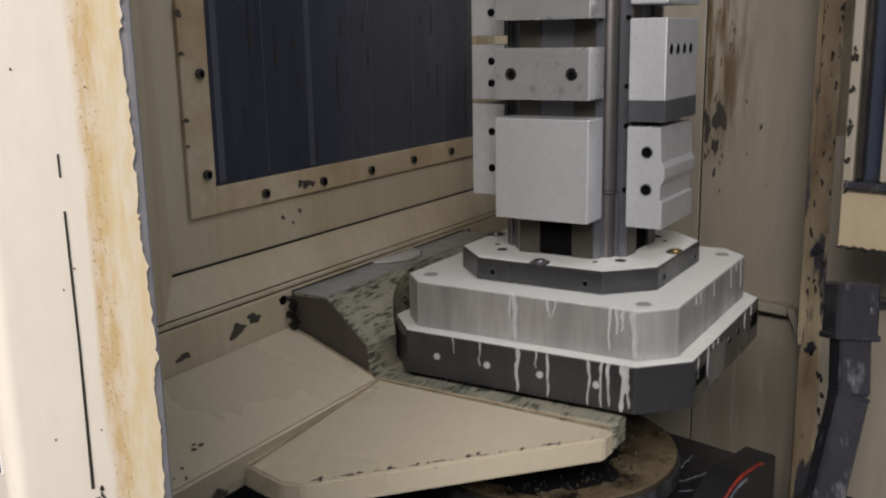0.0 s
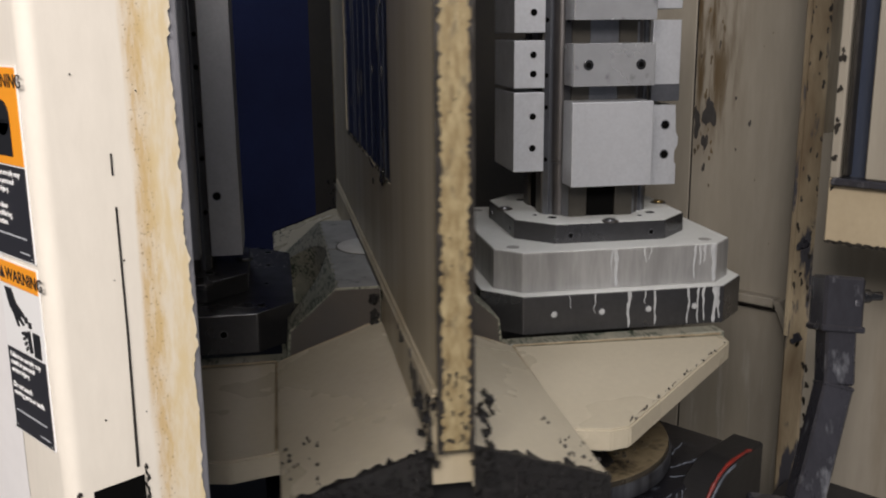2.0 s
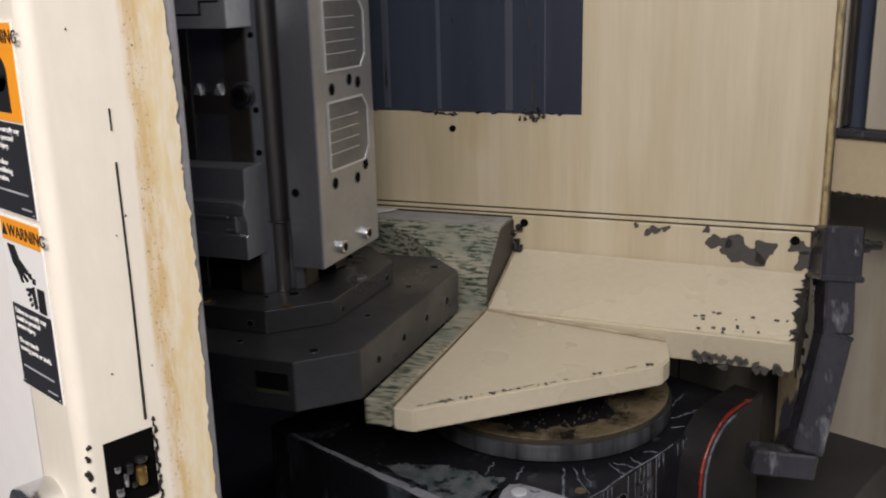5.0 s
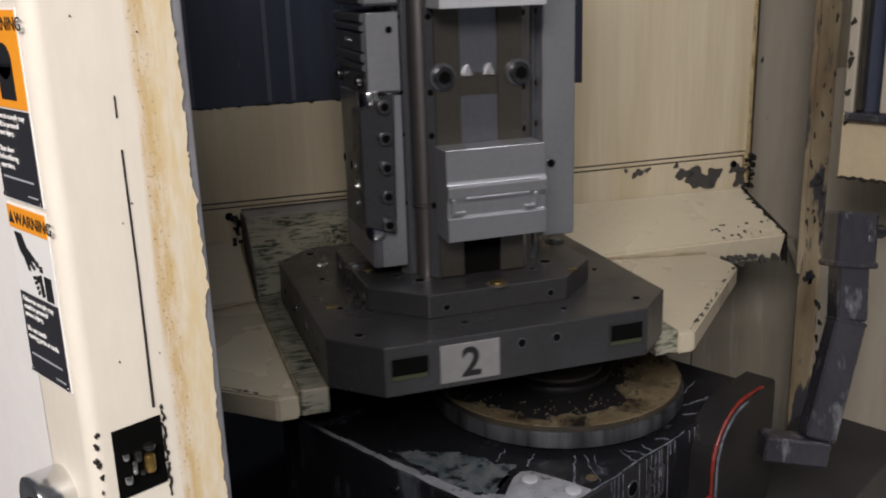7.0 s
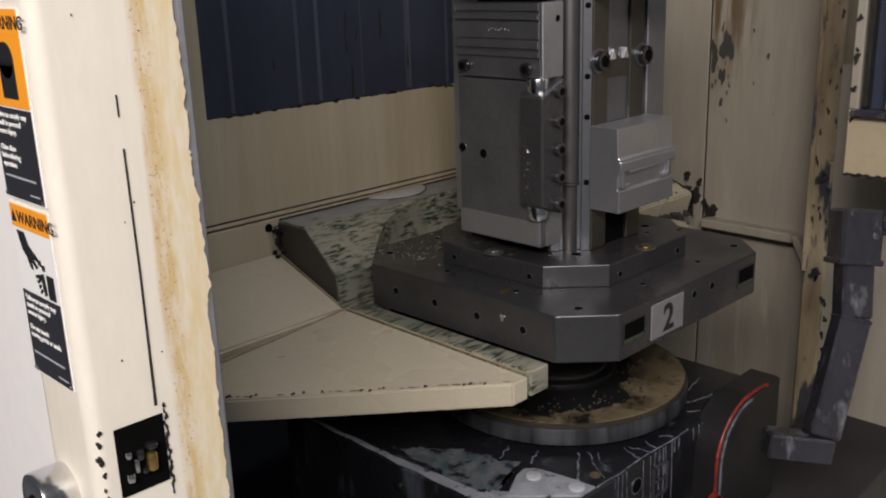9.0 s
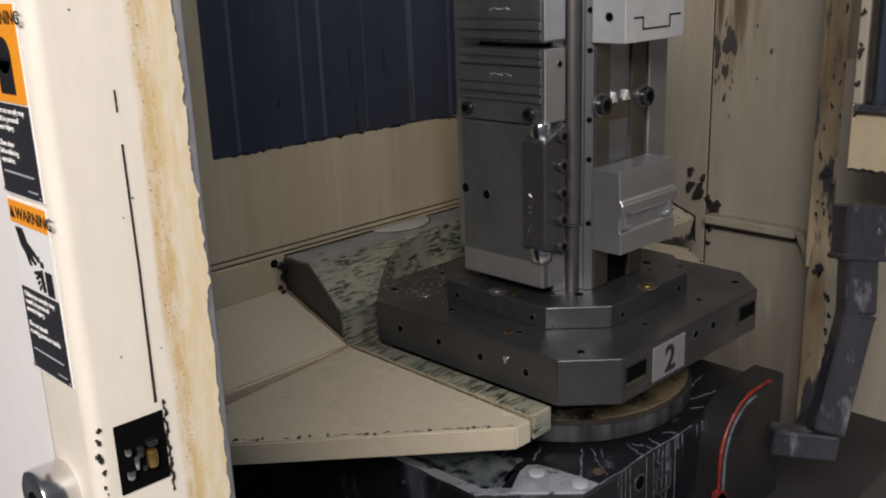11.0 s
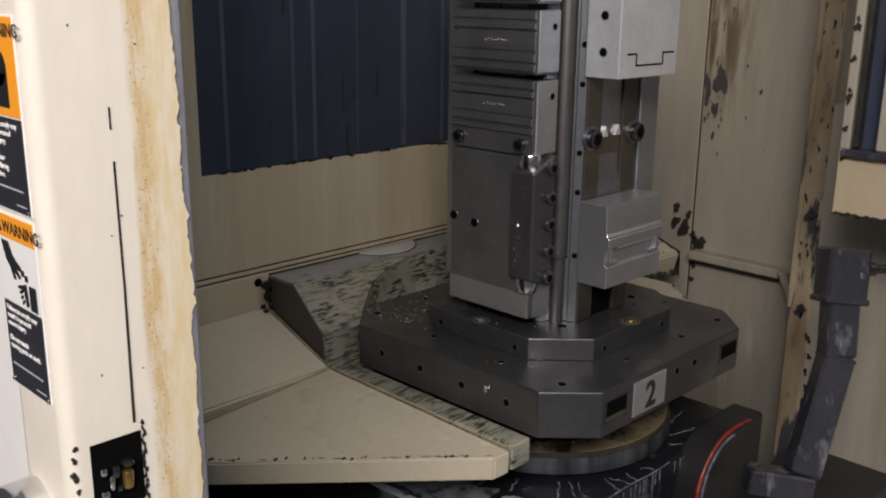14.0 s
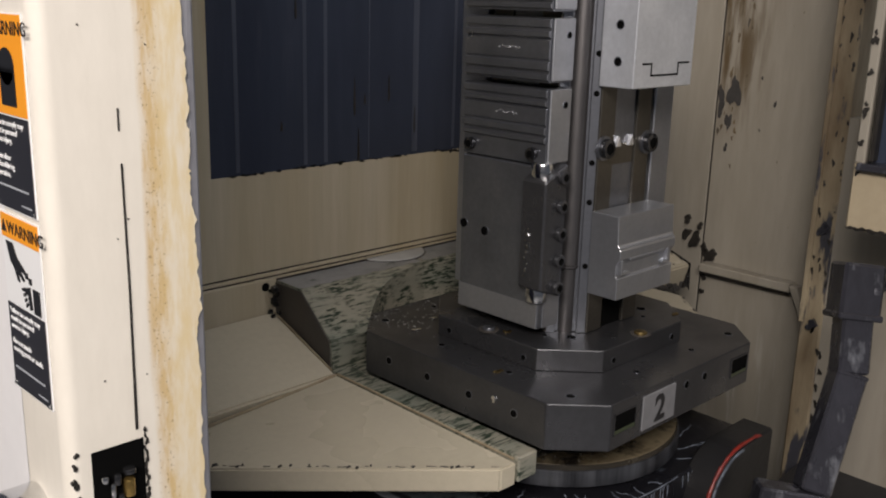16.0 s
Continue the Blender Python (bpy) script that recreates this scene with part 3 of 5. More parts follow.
def rotary_table():
    """The black receiver under the pallet with its round top and side cover."""
    t = empty("rotary_table", pose(0, -REACH, 0.60), "black oily rotary table splashed with coolant", "machine table")
    z = DECK - 0.60
    body = prism("body", SPLASH, t, [(-0.285, -0.10), (-0.25, -0.135), (-0.20, -0.19), (0.215, -0.19), (0.215, 0.25), (-0.285, 0.25)], 0.0, z - 0.205, "z", 0.004)
    cyl("round_top", mat("wet_dark_top", (0.035, 0.032, 0.028), (0.06, 0.05, 0.035), 0.16, 0.2, 18, 0.9, 0.4, 60), t, (0, 0, z - 0.183), 0.168, 0.026, "z", 72, 0.002, "round table top, wet and dark")
    cyl("rim_band", mat("streaked_rim", (0.022, 0.023, 0.027), (0.10, 0.105, 0.12), 0.3, 0.4, 75, 1.0, 0.05, 150, streak=0.08), t, (0, 0, z - 0.1865), 0.1705, 0.021, "z", 72, 0.001, "steel rim streaked with coolant")
    rng = random.Random(21)
    # dark areas of the film: wet, plus the lowered pallet's shadow painted in
    cyl("coolant_film", mat("tan_film", (0.24, 0.195, 0.125), (0.11, 0.085, 0.05), 0.18, 0, 14, 1.0, 0.25, 90, stain=(0.016, 0.013, 0.011), stain_scale=15, stain_at=0.50, stain_soft=0.12), t, (0, 0, z - 0.1694), 0.1662, 0.0012, "z", 72, 0, "dried tan coolant film, blackened for wet and the pallet's shadow")
    bm = bmesh.new()
    ring = []
    for i in range(120):
        a = 2 * math.pi * i / 120
        r = 0.124 * (1 + 0.06 * math.sin(3 * a + 1) + 0.05 * math.sin(7 * a) + 0.03 * math.sin(13 * a + 2) + rng.uniform(-0.03, 0.03))
        v = Vector((-0.030 + r * math.cos(a), 0.010 + r * math.sin(a)))
        ring.append(tuple(v * min(1.0, 0.163 / v.length)))
    put_prism(bm, ring, z - 0.1691, z - 0.1681)
    part("wet_patch", bm, BLACK, t, "black wet middle of the top")
    bm = bmesh.new()
    for i in range(200):
        a, r = rng.uniform(0, 6.28), rng.gauss(0.118, 0.016)
        x, y = -0.030 + r * math.cos(a), 0.010 + r * math.sin(a)
        if math.hypot(x, y) < 0.158:
            put_blot(bm, (x, y, z - 0.1684), rng.uniform(0.0005, 0.0020), 300 + i, "z", rng.uniform(0.0006, 0.0025), 12, 1.4)
    part("chip_crust", bm, mat("chip_crust", (0.03, 0.025, 0.02), (0.17, 0.15, 0.12), 0.15, 0.3, 120, 1.0, 0.5, 120), t, "broken crust of chips and coolant")["kind"] = "stuff"
    cyl("clamp_cone", BLACK, t, (0, 0, z - 0.166), 0.075, 0.012, "z", 40, 0.004)
    bm = bmesh.new()
    put_cyl(bm, (0, 0, z - 0.158), 0.062, 0.006, "z", 40, 0.002)
    part("clamp_ring", bm, CAST_DARK, t, smooth=True)
    for x, y in ((-0.203, -0.122), (-0.190, -0.174)):
        cyl("plug", WHITE_FILM, body, (x, y, z - 0.2025), 0.0095, 0.004, "z", 20, 0.001)
    # dried coolant: a strip along the edge, a pale corner pad, a mottled patch, branching runs, thin drips down the front
    top = z - 0.2050

    def ragged(pts, amount, n=10):
        out = []
        for (x0, y0), (x1, y1) in zip(pts, pts[1:] + pts[:1]):
            for k in range(n):
                u = k / n
                out.append((x0 + (x1 - x0) * u + rng.gauss(0, amount), y0 + (y1 - y0) * u + rng.gauss(0, amount)))
        return out

    def trickle(bm, p, q, w0, w1, n=9, wander=0.0012):
        p, q, w0, w1 = Vector(p), Vector(q), w0 * 0.5, w1 * 0.5
        side = Vector((-(q - p).y, (q - p).x)).normalized()
        mid, sway = [], 0.0
        for k in range(n + 1):
            sway = 0.7 * sway + rng.gauss(0, wander)
            mid.append(p.lerp(q, k / n) + side * sway)
        wide = [max(0.0003, (w0 + (w1 - w0) * k / n) * rng.uniform(0.7, 1.3)) for k in range(n + 1)]
        put_prism(bm, [tuple(m + side * v) for m, v in zip(mid, wide)] + [tuple(m - side * v) for m, v in reversed(list(zip(mid, wide)))], top - 0.0002, top + rng.uniform(0.0004, 0.0007))

    bm = bmesh.new()
    put_prism(bm, ragged([(-0.2835, 0.20), (-0.2835, -0.099), (-0.25, -0.133), (-0.240, -0.124), (-0.266, -0.096), (-0.274, 0.02), (-0.279, 0.20)], 0.0010), top - 0.0002, top + 0.0005)
    part("edge_crust", bm, PALE_CRUST, body, "pale dried coolant along the edge")
    pad = prism("corner_pad", PALE_CRUST, body, [(-0.245, -0.138), (-0.254, -0.126), (-0.232, -0.114), (-0.212, -0.104), (-0.196, -0.101), (-0.186, -0.110), (-0.181, -0.130), (-0.176, -0.160), (-0.173, -0.187), (-0.199, -0.187)], top - 0.001, top + 0.0022, "z", 0.0006, "raised pale coolant-coated corner pad")
    bm = bmesh.new()
    put_prism(bm, ragged([(-0.264, 0.05), (-0.235, 0.03), (-0.200, -0.040), (-0.188, -0.082), (-0.215, -0.095), (-0.250, -0.112), (-0.266, -0.090)], 0.0030), top - 0.0002, top + 0.0003)
    part("mottled_residue", bm, MOTTLE, body, "mottled blue, tan and black residue")
    bm = bmesh.new()
    for p, q, w0, w1 in (((-0.121, -0.124), (-0.172, -0.164), 0.0016, 0.0034), ((-0.105, -0.140), (-0.135, -0.172), 0.0010, 0.0018), ((-0.112, -0.132), (-0.150, -0.180), 0.0016, 0.0010),
                         ((-0.075, -0.156), (-0.088, -0.186), 0.0014, 0.0024), ((-0.068, -0.160), (-0.064, -0.186), 0.0010, 0.0016), ((-0.045, -0.168), (-0.050, -0.187), 0.0016, 0.0010),
                         ((-0.020, -0.172), (-0.012, -0.187), 0.0014, 0.0020), ((0.06, -0.163), (0.095, -0.184), 0.0022, 0.0010), ((0.085, -0.150), (0.125, -0.160), 0.0018, 0.0030),
                         ((0.11, -0.130), (0.165, -0.120), 0.0018, 0.0012), ((0.125, -0.160), (0.130, -0.186), 0.0030, 0.0014), ((0.125, -0.160), (0.16, -0.165), 0.0022, 0.0010),
                         ((-0.150, -0.085), (-0.178, -0.098), 0.0012, 0.0022), ((-0.165, -0.050), (-0.195, -0.060), 0.0010, 0.0016), ((-0.172, -0.188), (0.02, -0.188), 0.0016, 0.0012)):
        trickle(bm, p, q, w0, w1)
    for i in range(30):
        x = rng.uniform(-0.165, 0.10) if i < 24 else rng.uniform(-0.06, 0.0)
        h, w, v = 0.012 + 0.12 * rng.random() ** 2, 0.0002 + 0.0010 * rng.random() ** 2, rng.uniform(-0.003, 0.003)
        put_prism(bm, [(x - w, top - 0.002), (x + w, top - 0.002), (x + w * 0.6 + v, top - 0.002 - h * 0.5), (x + w * 0.2 + v, top - 0.002 - h), (x - w * 0.2 + v, top - 0.002 - h), (x - w * 0.5 + v, top - 0.002 - h * 0.5)], -0.1906, -0.1898, "y")
    part("coolant_crust", bm, CRUST, body, "dried white coolant runs")["kind"] = "stuff"
    cyl("rust_spot", RUSTY, body, (-0.150, -0.170, top), 0.007, 0.0012, "z", 16, 0, "rusty plug")
    cyl("side_bolt", BOLT, body, (-0.2855, 0.02, top - 0.03), 0.006, 0.006, "x", 12, 0.001)
    # side cover with the red sealant bead
    arch = [(0.035, -0.36 + z), (0.035, z - 0.255)] + [(0.115 - 0.08 * math.cos(a), z - 0.255 + 0.075 * math.sin(a)) for a in [math.pi * k / 14 for k in range(1, 8)]] + [(0.193, z - 0.180), (0.193, -0.36 + z)]
    cov = prism("side_cover", BLACK, t, arch, -0.225, -0.18, "y", 0.003, "black rounded side cover")
    bm = bmesh.new()
    arc = arch[1:-2] + [(0.150, z - 0.180)]
    for (x0, z0), (x1, z1) in zip([arch[0]] + arc, arc[:1] + arc[1:] + [(0.165, z - 0.184)]):
        c = Vector(((x0 + x1) / 2, -0.222, (z0 + z1) / 2))
        b = bmesh.new()
        L = math.hypot(x1 - x0, z1 - z0)
        bmesh.ops.create_cone(b, cap_ends=True, segments=8, radius1=0.0016 + 0.0014 * rng.random(), radius2=0.0016 + 0.0014 * rng.random(), depth=L * 1.15)
        bmesh.ops.transform(b, matrix=Matrix.Translation(c) @ Vector((x1 - x0, 0, z1 - z0)).to_track_quat("Z", "Y").to_matrix().to_4x4(), verts=b.verts)
        merge(bm, b)
    part("sealant_bead", bm, RED, cov, "smeared red sealant bead", smooth=True)
    bm = bmesh.new()
    for (x0, z0), (x1, z1) in zip(arch[0:-3], arch[1:-2]):
        f = lambda x, h, k: (0.115 + (x - 0.115) * k, z - 0.255 + (h - z + 0.255) * k)
        put_prism(bm, [f(x0, z0, 0.95), f(x1, z1, 0.95), f(x1, z1, 0.90), f(x0, z0, 0.90)], -0.2262, -0.2248, "y")
    part("gasket", bm, CRUST, cov, "pale gasket edge")["kind"] = "stuff"
    bm = bmesh.new()
    for i in range(12):
        put_blot(bm, (rng.uniform(0.0, 0.05), -0.2265 + 0.003, z - rng.uniform(0.30, 0.34)), rng.uniform(0.004, 0.012), 240 + i, "y", 0.003, 14, 1.6)
    part("sealant_smear", bm, RED, cov)
    box("top_strip", WHITE_FILM, t, 0.165, 0.214, -0.206, -0.188, z - 0.205, z - 0.195, 0.002, "pale coolant-coated corner block")
    # small clip frame on the front
    bm = bmesh.new()
    for x0, x1, z0, z1 in ((-0.062, -0.058, -0.27, -0.225), (-0.032, -0.028, -0.27, -0.225), (-0.062, -0.028, -0.229, -0.225), (-0.062, -0.028, -0.27, -0.266), (-0.062, -0.028, -0.249, -0.246)):
        put_box(bm, x0, x1, -0.1925, -0.184, z + z0, z + z1, 0.0008)
    part("clip_frame", bm, TUBE, t)
    for x, h in ((-0.085, -0.28), (-0.095, -0.235)):
        hole(body, (x, -0.1905, z + h), 0.009, "y", name="port", rim=True)
    return t


def support_arm():
    """A bent square steel tube on a foot, with a clamp head."""
    a = empty("support_arm", pose(0.19, -0.62, Z(-0.27)), "grey bent square steel tube arm on a foot", "support arm")
    o = Vector((0.19, -0.62, Z(-0.27)))

    def tube(name, p, q, w, d, mt, bevel=0.003, label=""):
        p, q = Vector(p) - o, Vector(q) - o
        b = bmesh.new()
        L = (q - p).length
        put_box(b, -w / 2, w / 2, -d / 2, d / 2, 0, L, bevel)
        zax = (q - p).normalized()
        xax = Vector((0.707, -0.707, 0))
        yax = zax.cross(xax).normalized()
        xax = yax.cross(zax)
        m = Matrix((xax, yax, zax)).transposed().to_4x4()
        m.translation = p
        bmesh.ops.transform(b, matrix=m, verts=b.verts)
        ob = part(name, b, mt, a, label)
        return ob

    tube("foot", (0.098, -0.586, Z(-0.231)), (0.156, -0.645, Z(-0.243)), 0.034, 0.034, TUBE, 0.003, "square tube foot")
    tube("lower_tube", (0.149, -0.635, Z(-0.225)), (0.211, -0.636, Z(-0.080)), 0.039, 0.036, TUBE)
    tube("upper_tube", (0.211, -0.636, Z(-0.082)), (0.227, -0.626, Z(-0.010)), 0.039, 0.037, TUBE)
    tube("weld", (0.2085, -0.636, Z(-0.086)), (0.2105, -0.636, Z(-0.081)), 0.0405, 0.0385, TUBE, 0.002)
    tube("head", (0.229, -0.624, Z(-0.014)), (0.244, -0.617, Z(0.052)), 0.052, 0.050, TUBE, 0.004, "square clamp head")
    tube("head_rim", (0.228, -0.6245, Z(-0.017)), (0.2298, -0.6236, Z(-0.009)), 0.056, 0.054, TUBE, 0.002)
    bm = bmesh.new()
    put_cyl(bm, (0, 0, 0.0), 0.027, 0.012, "z", 32, 0.002)
    part("clamp_disc", bm, TUBE, a, "worn round clamp disc", smooth=True, at=Matrix.Translation(Vector((0.250, -0.632, Z(0.018))) - o) @ Vector((0.7, -0.7, 0)).to_track_quat("Z", "Y").to_matrix().to_4x4())
    bm = bmesh.new()
    put_cyl(bm, (0, 0, 0.008), 0.009, 0.02, "z", 18, 0.001)
    put_cyl(bm, (0, 0, 0.024), 0.006, 0.02, "z", 14, 0.001)
    part("clamp_bolt", bm, BOLT, a, "black clamp bolt", smooth=True, at=Matrix.Translation(Vector((0.254, -0.637, Z(0.026))) - o) @ Vector((0.7, -0.7, 0)).to_track_quat("Z", "Y").to_matrix().to_4x4())
    return a


enclosure()
side_post()
side_panel()
door_column()
warning_label(Z(0.2575), False)
warning_label(Z(0.3525), True)
rotary_table()
support_arm()
# ---- the pallet changer: divider, hub and forks that turn as one ----
def changer():
    c = empty("pallet_changer", pose(0, 0, DECK), "cream rotating pallet changer with a windowed divider", "pallet changer")
    # divider panel round the window opening
    # full depth at the rim, a thin recessed sheet inside it, bevelled on the +y side
    bm = bmesh.new()
    top = 0.98
    rings = [[bm.verts.new((x, y, z)) for x, z in pts] for y in (-0.016, -0.010)
             for pts in (((-0.640, 0.05), (0.640, 0.05), (0.640, top), (-0.640, top)), ((-0.32, 0.186), (0.325, 0.186), (0.325, 0.86), (-0.32, 0.86)))]
    for i in range(4):
        j = (i + 1) % 4
        for o, q in ((rings[0], rings[1]), (rings[2], rings[3]), (rings[0], rings[2]), (rings[1], rings[3])):
            bm.faces.new((o[i], o[j], q[j], q[i]))
    dv = part("divider_panel", bm, CREAM, c, "cream enamel divider with yellow streaks")
    for s in (-1, 1):
        box("stile", CREAM, dv, *sorted((s * 0.44, s * 0.640)), -0.0102, 0.016, 0.05, top)
    box("head_rail", CREAM, dv, -0.4398, 0.4398, -0.0102, 0.016, 0.872, top)
    for s in (-1, 1):
        prism("bevel_strip", CREAM, dv, [(s * 0.442, 0.0165), (s * 0.442, -0.0095), (s * 0.400, -0.0095)], 0.052, 0.87, "z", 0.0006, "bevelled cream inner edge")
    prism("bevel_strip", CREAM, dv, [(0.0175, 0.044), (-0.0095, 0.044), (-0.0095, 0.092)], -0.441, 0.441, "x", 0.0006, "bevelled cream inner edge")
    prism("panel_seam", GRIME, dv, [(-0.0099, 0.0945), (-0.0085, 0.0945), (-0.0085, 0.0915), (-0.0099, 0.0915)], -0.41, 0.40, "x")
    for s in (-1, 1):
        ed = box("edge_seal", EDGE, dv, *sorted((s * 0.640, s * 0.650)), -0.0168, 0.0168, -0.01, top, 0.003, "flaking yellowed edge with black grime")
        rng = random.Random(31 + s)
        bm = bmesh.new()
        for side in (-1, 1):      # ragged black borders
            out, z = [], -0.01
            while z < 0.85:
                out.append((side * (0.0125 + rng.uniform(-0.0025, 0.0025)), z))
                z += rng.uniform(0.0015, 0.005)
            put_prism(bm, [(side * 0.0172, -0.01)] + out + [(side * 0.0172, z)], *sorted((s * 0.6496, s * 0.6512)), "x")
        for i in range(60):
            put_blot(bm, (s * 0.651, rng.uniform(-0.013, 0.013), rng.uniform(-0.01, 0.07) if i < 34 else rng.uniform(0.05, 0.8)), rng.uniform(0.0010, 0.0024) if i < 34 else rng.uniform(0.0004, 0.0011), 300 + i, "x", rng.uniform(0.0006, 0.002), 10, 0.5)
        part("grime", bm, GRIME, ed, "ragged black oily borders")["kind"] = "stuff"
    # oily window, a pane each side
    win = box("window_pane", WINDOW_BLUE, dv, -0.32, 0.325, -0.0145, -0.0115, 0.186, 0.86, label="dark blue oily pane with vertical streaks")
    bm = bmesh.new()
    rng = random.Random(17)
    for side in (-1, 1):
        for i in range(8):
            x = -0.28 + 0.082 * i + rng.uniform(-0.03, 0.03)
            w = rng.choice((0.0008, 0.0012, 0.003, 0.0055))
            put_box(bm, x - w, x + w, -0.013 + side * 0.0016 - 0.0003, -0.013 + side * 0.0016 + 0.0003, 0.19, 0.80)
    part("streak", bm, STREAK, win, "pale vertical coolant streaks")["kind"] = "stuff"
    bm = bmesh.new()
    for side in (-1, 1):
        for i in range(22):
            x, z = rng.uniform(-0.3, 0.3), rng.uniform(0.215, 0.55)
            h = 0.010 + 0.07 * rng.random() ** 2
            put_prism(bm, [(x - 0.0006, z), (x + 0.0006, z), (x + 0.0021, z - h * 0.8), (x + 0.0012, z - h * 0.95), (x, z - h), (x - 0.0015, z - h * 0.93), (x - 0.0021, z - h * 0.75)], -0.013 + side * 0.0018 - 0.0004, -0.013 + side * 0.0018 + 0.0004, "y")
    part("oil_drip", bm, GRIME, win)["kind"] = "stuff"
    bm = bmesh.new()
    for i in range(24):
        put_blot(bm, (rng.gauss(0.254, 0.010), -0.0175, 0.186 + rng.uniform(-0.010, 0.009)), rng.uniform(0.0012, 0.0036), 1200 + i, "y", 0.0015, 9, 0.7)
    for i in range(46):
        put_blot(bm, (rng.uniform(-0.31, 0.32), -0.0164, 0.186 + rng.uniform(-0.0008, 0.0018)), rng.uniform(0.0006, 0.0016), 1240 + i, "y", 0.0006, 10, 4.0)
    for i in range(9):
        put_blot(bm, (0.10 + 0.005 * i, -0.0164, 0.186 - rng.uniform(0, 0.004)), rng.uniform(0.001, 0.0024), 1300 + i, "y", 0.0006, 12, 1.8)
    part("swarf", bm, GLINT_GRIME, win, "oily swarf along the pane's lower edge")["kind"] = "stuff"
    # bolted retaining frame on the +y side
    bm = bmesh.new()
    for x0, x1, z0, z1 in ((0.324, 0.368, 0.154, 0.855), (-0.364, -0.32, 0.154, 0.855), (-0.32, 0.324, 0.154, 0.187)):
        put_box(bm, x0, x1, -0.0105, -0.004, z0, z1, 0.001)
    fr = part("retaining_frame", bm, FRAME, dv, "bolted cream window frame with rust")
    for x, z in ((0.340, 0.204), (0.341, 0.322), (0.341, 0.44), (0.240, 0.167), (0.121, 0.167), (0.006, 0.168), (-0.110, 0.170), (-0.227, 0.171), (-0.342, 0.204), (-0.342, 0.322)):
        cap_screw(fr, (x, -0.004, z), 0.0060, "y", 1, BOLT)
    bm = bmesh.new()
    for k, (x, z, r) in enumerate(((0.155, 0.168, 0.006), (0.168, 0.170, 0.004), (0.142, 0.166, 0.003), (0.366, 0.27, 0.003), (0.366, 0.345, 0.003), (0.366, 0.24, 0.002), (0.366, 0.39, 0.004))):
        put_blot(bm, (x, -0.0037, z), r, 460 + k, "y", 0.0005, 20, 1.3)
    for k, (x, z, r) in enumerate(((0.20, 0.128, 0.003), (0.165, 0.132, 0.003), (0.18, 0.118, 0.002))):
        put_blot(bm, (x, -0.0097, z), r, 470 + k, "y", 0.0005, 14, 1.0)
    part("bare_patch", bm, BARE, fr, "chips of bare metal")["kind"] = "stuff"
    # apron band with its seams below the panel
    ap = box("apron", CREAM, c, -0.632, 0.632, -0.020, 0.020, -0.05, 0.040, 0.0015, "cream apron with chipped paint")
    box("ledge", CREAM, ap, -0.636, 0.636, -0.0185, 0.0185, 0.0425, 0.0475, 0.0008)
    box("seam", GRIME, ap, -0.634, 0.634, -0.015, 0.015, 0.040, 0.050, 0, "black seam")
    bm = bmesh.new()
    for x, z, r, k in ((0.545, 0.008, 0.018, 1), (0.575, 0.012, 0.012, 2), (0.515, 0.02, 0.010, 3), (0.427, 0.030, 0.007, 4), (0.445, 0.034, 0.004, 5), (0.62, 0.02, 0.010, 6), (0.405, 0.036, 0.003, 7), (0.626, 0.0, 0.010, 8), (0.50, 0.036, 0.004, 9)):
        put_blot(bm, (x, -0.0203, z), r, 400 + k, "y", 0.0005, 30, 1.35)
    for x, z, r, k in ((0.30, 0.02, 0.010, 1), (0.33, 0.012, 0.012, 2), (0.24, 0.03, 0.008, 3), (0.42, 0.005, 0.008, 4)):
        put_blot(bm, (x, 0.0203, z), r * 0.6, 430 + k, "y", 0.0006, 30, 1.8)
    part("bare_patch", bm, BARE, ap, "dark patches of bare metal")["kind"] = "stuff"
    for s in (-1, 1):
        for x in (-0.244, 0.244, 0.613, -0.613):
            hole(ap, (x, s * 0.0203, 0.029), 0.006, "y")
    hole(dv, (0.135, -0.0163, 0.162), 0.005, "y")
    # sloping deck plates and fork plates, one in each quarter
    for sx in (-1, 1):
        for sy in (-1, 1):
            bm = bmesh.new()
            pts = [(0.232, 0.020, -0.008), (0.632, 0.020, -0.014), (0.622, 0.160, -0.062), (0.232, 0.160, -0.058)]
            tops = [bm.verts.new((sx * x, sy * y, z)) for x, y, z in pts]
            lows = [bm.verts.new((sx * x, sy * (y if y < 0.1 else y - 0.012), z - 0.045)) for x, y, z in pts]
            bm.faces.new(tops), bm.faces.new(lows)
            for i in range(4):
                bm.faces.new((tops[i], tops[(i + 1) % 4], lows[(i + 1) % 4], lows[i]))
            bmesh.ops.recalc_face_normals(bm, faces=bm.faces)
            bmesh.ops.bevel(bm, geom=bm.edges[:], offset=0.003, segments=2, affect="EDGES")
            sl = part("deck_plate", bm, CREAM_DECK, c, "sloping cream deck plate with pitted paint")
            rng = random.Random(50 + sx + 3 * sy)
            bm = bmesh.new()
            edge_in, edge_out = [], []      # grime torn along the outer end: a ragged skirt and its creep on to the deck
            for i in range(30):
                y = 0.02 + 0.139 * i / 29
                zt = -0.014 - 0.343 * (y - 0.02)
                edge_in.append((sx * (0.6315 - 0.07 * (y - 0.02) - abs(rng.gauss(0.004, 0.006))), sy * y, zt + 0.0012))
                edge_out.append((sx * (0.6345 - 0.07 * (y - 0.02)), sy * y, zt + 0.0012))
            va = [bm.verts.new(v) for v in edge_in]
            vb = [bm.verts.new(v) for v in edge_out]
            vc = [bm.verts.new((x + sx * rng.uniform(-0.001, 0.004), y, z - 0.048 - rng.uniform(0, 0.012))) for x, y, z in edge_out]
            for i in range(29):
                bm.faces.new((va[i], va[i + 1], vb[i + 1], vb[i]))
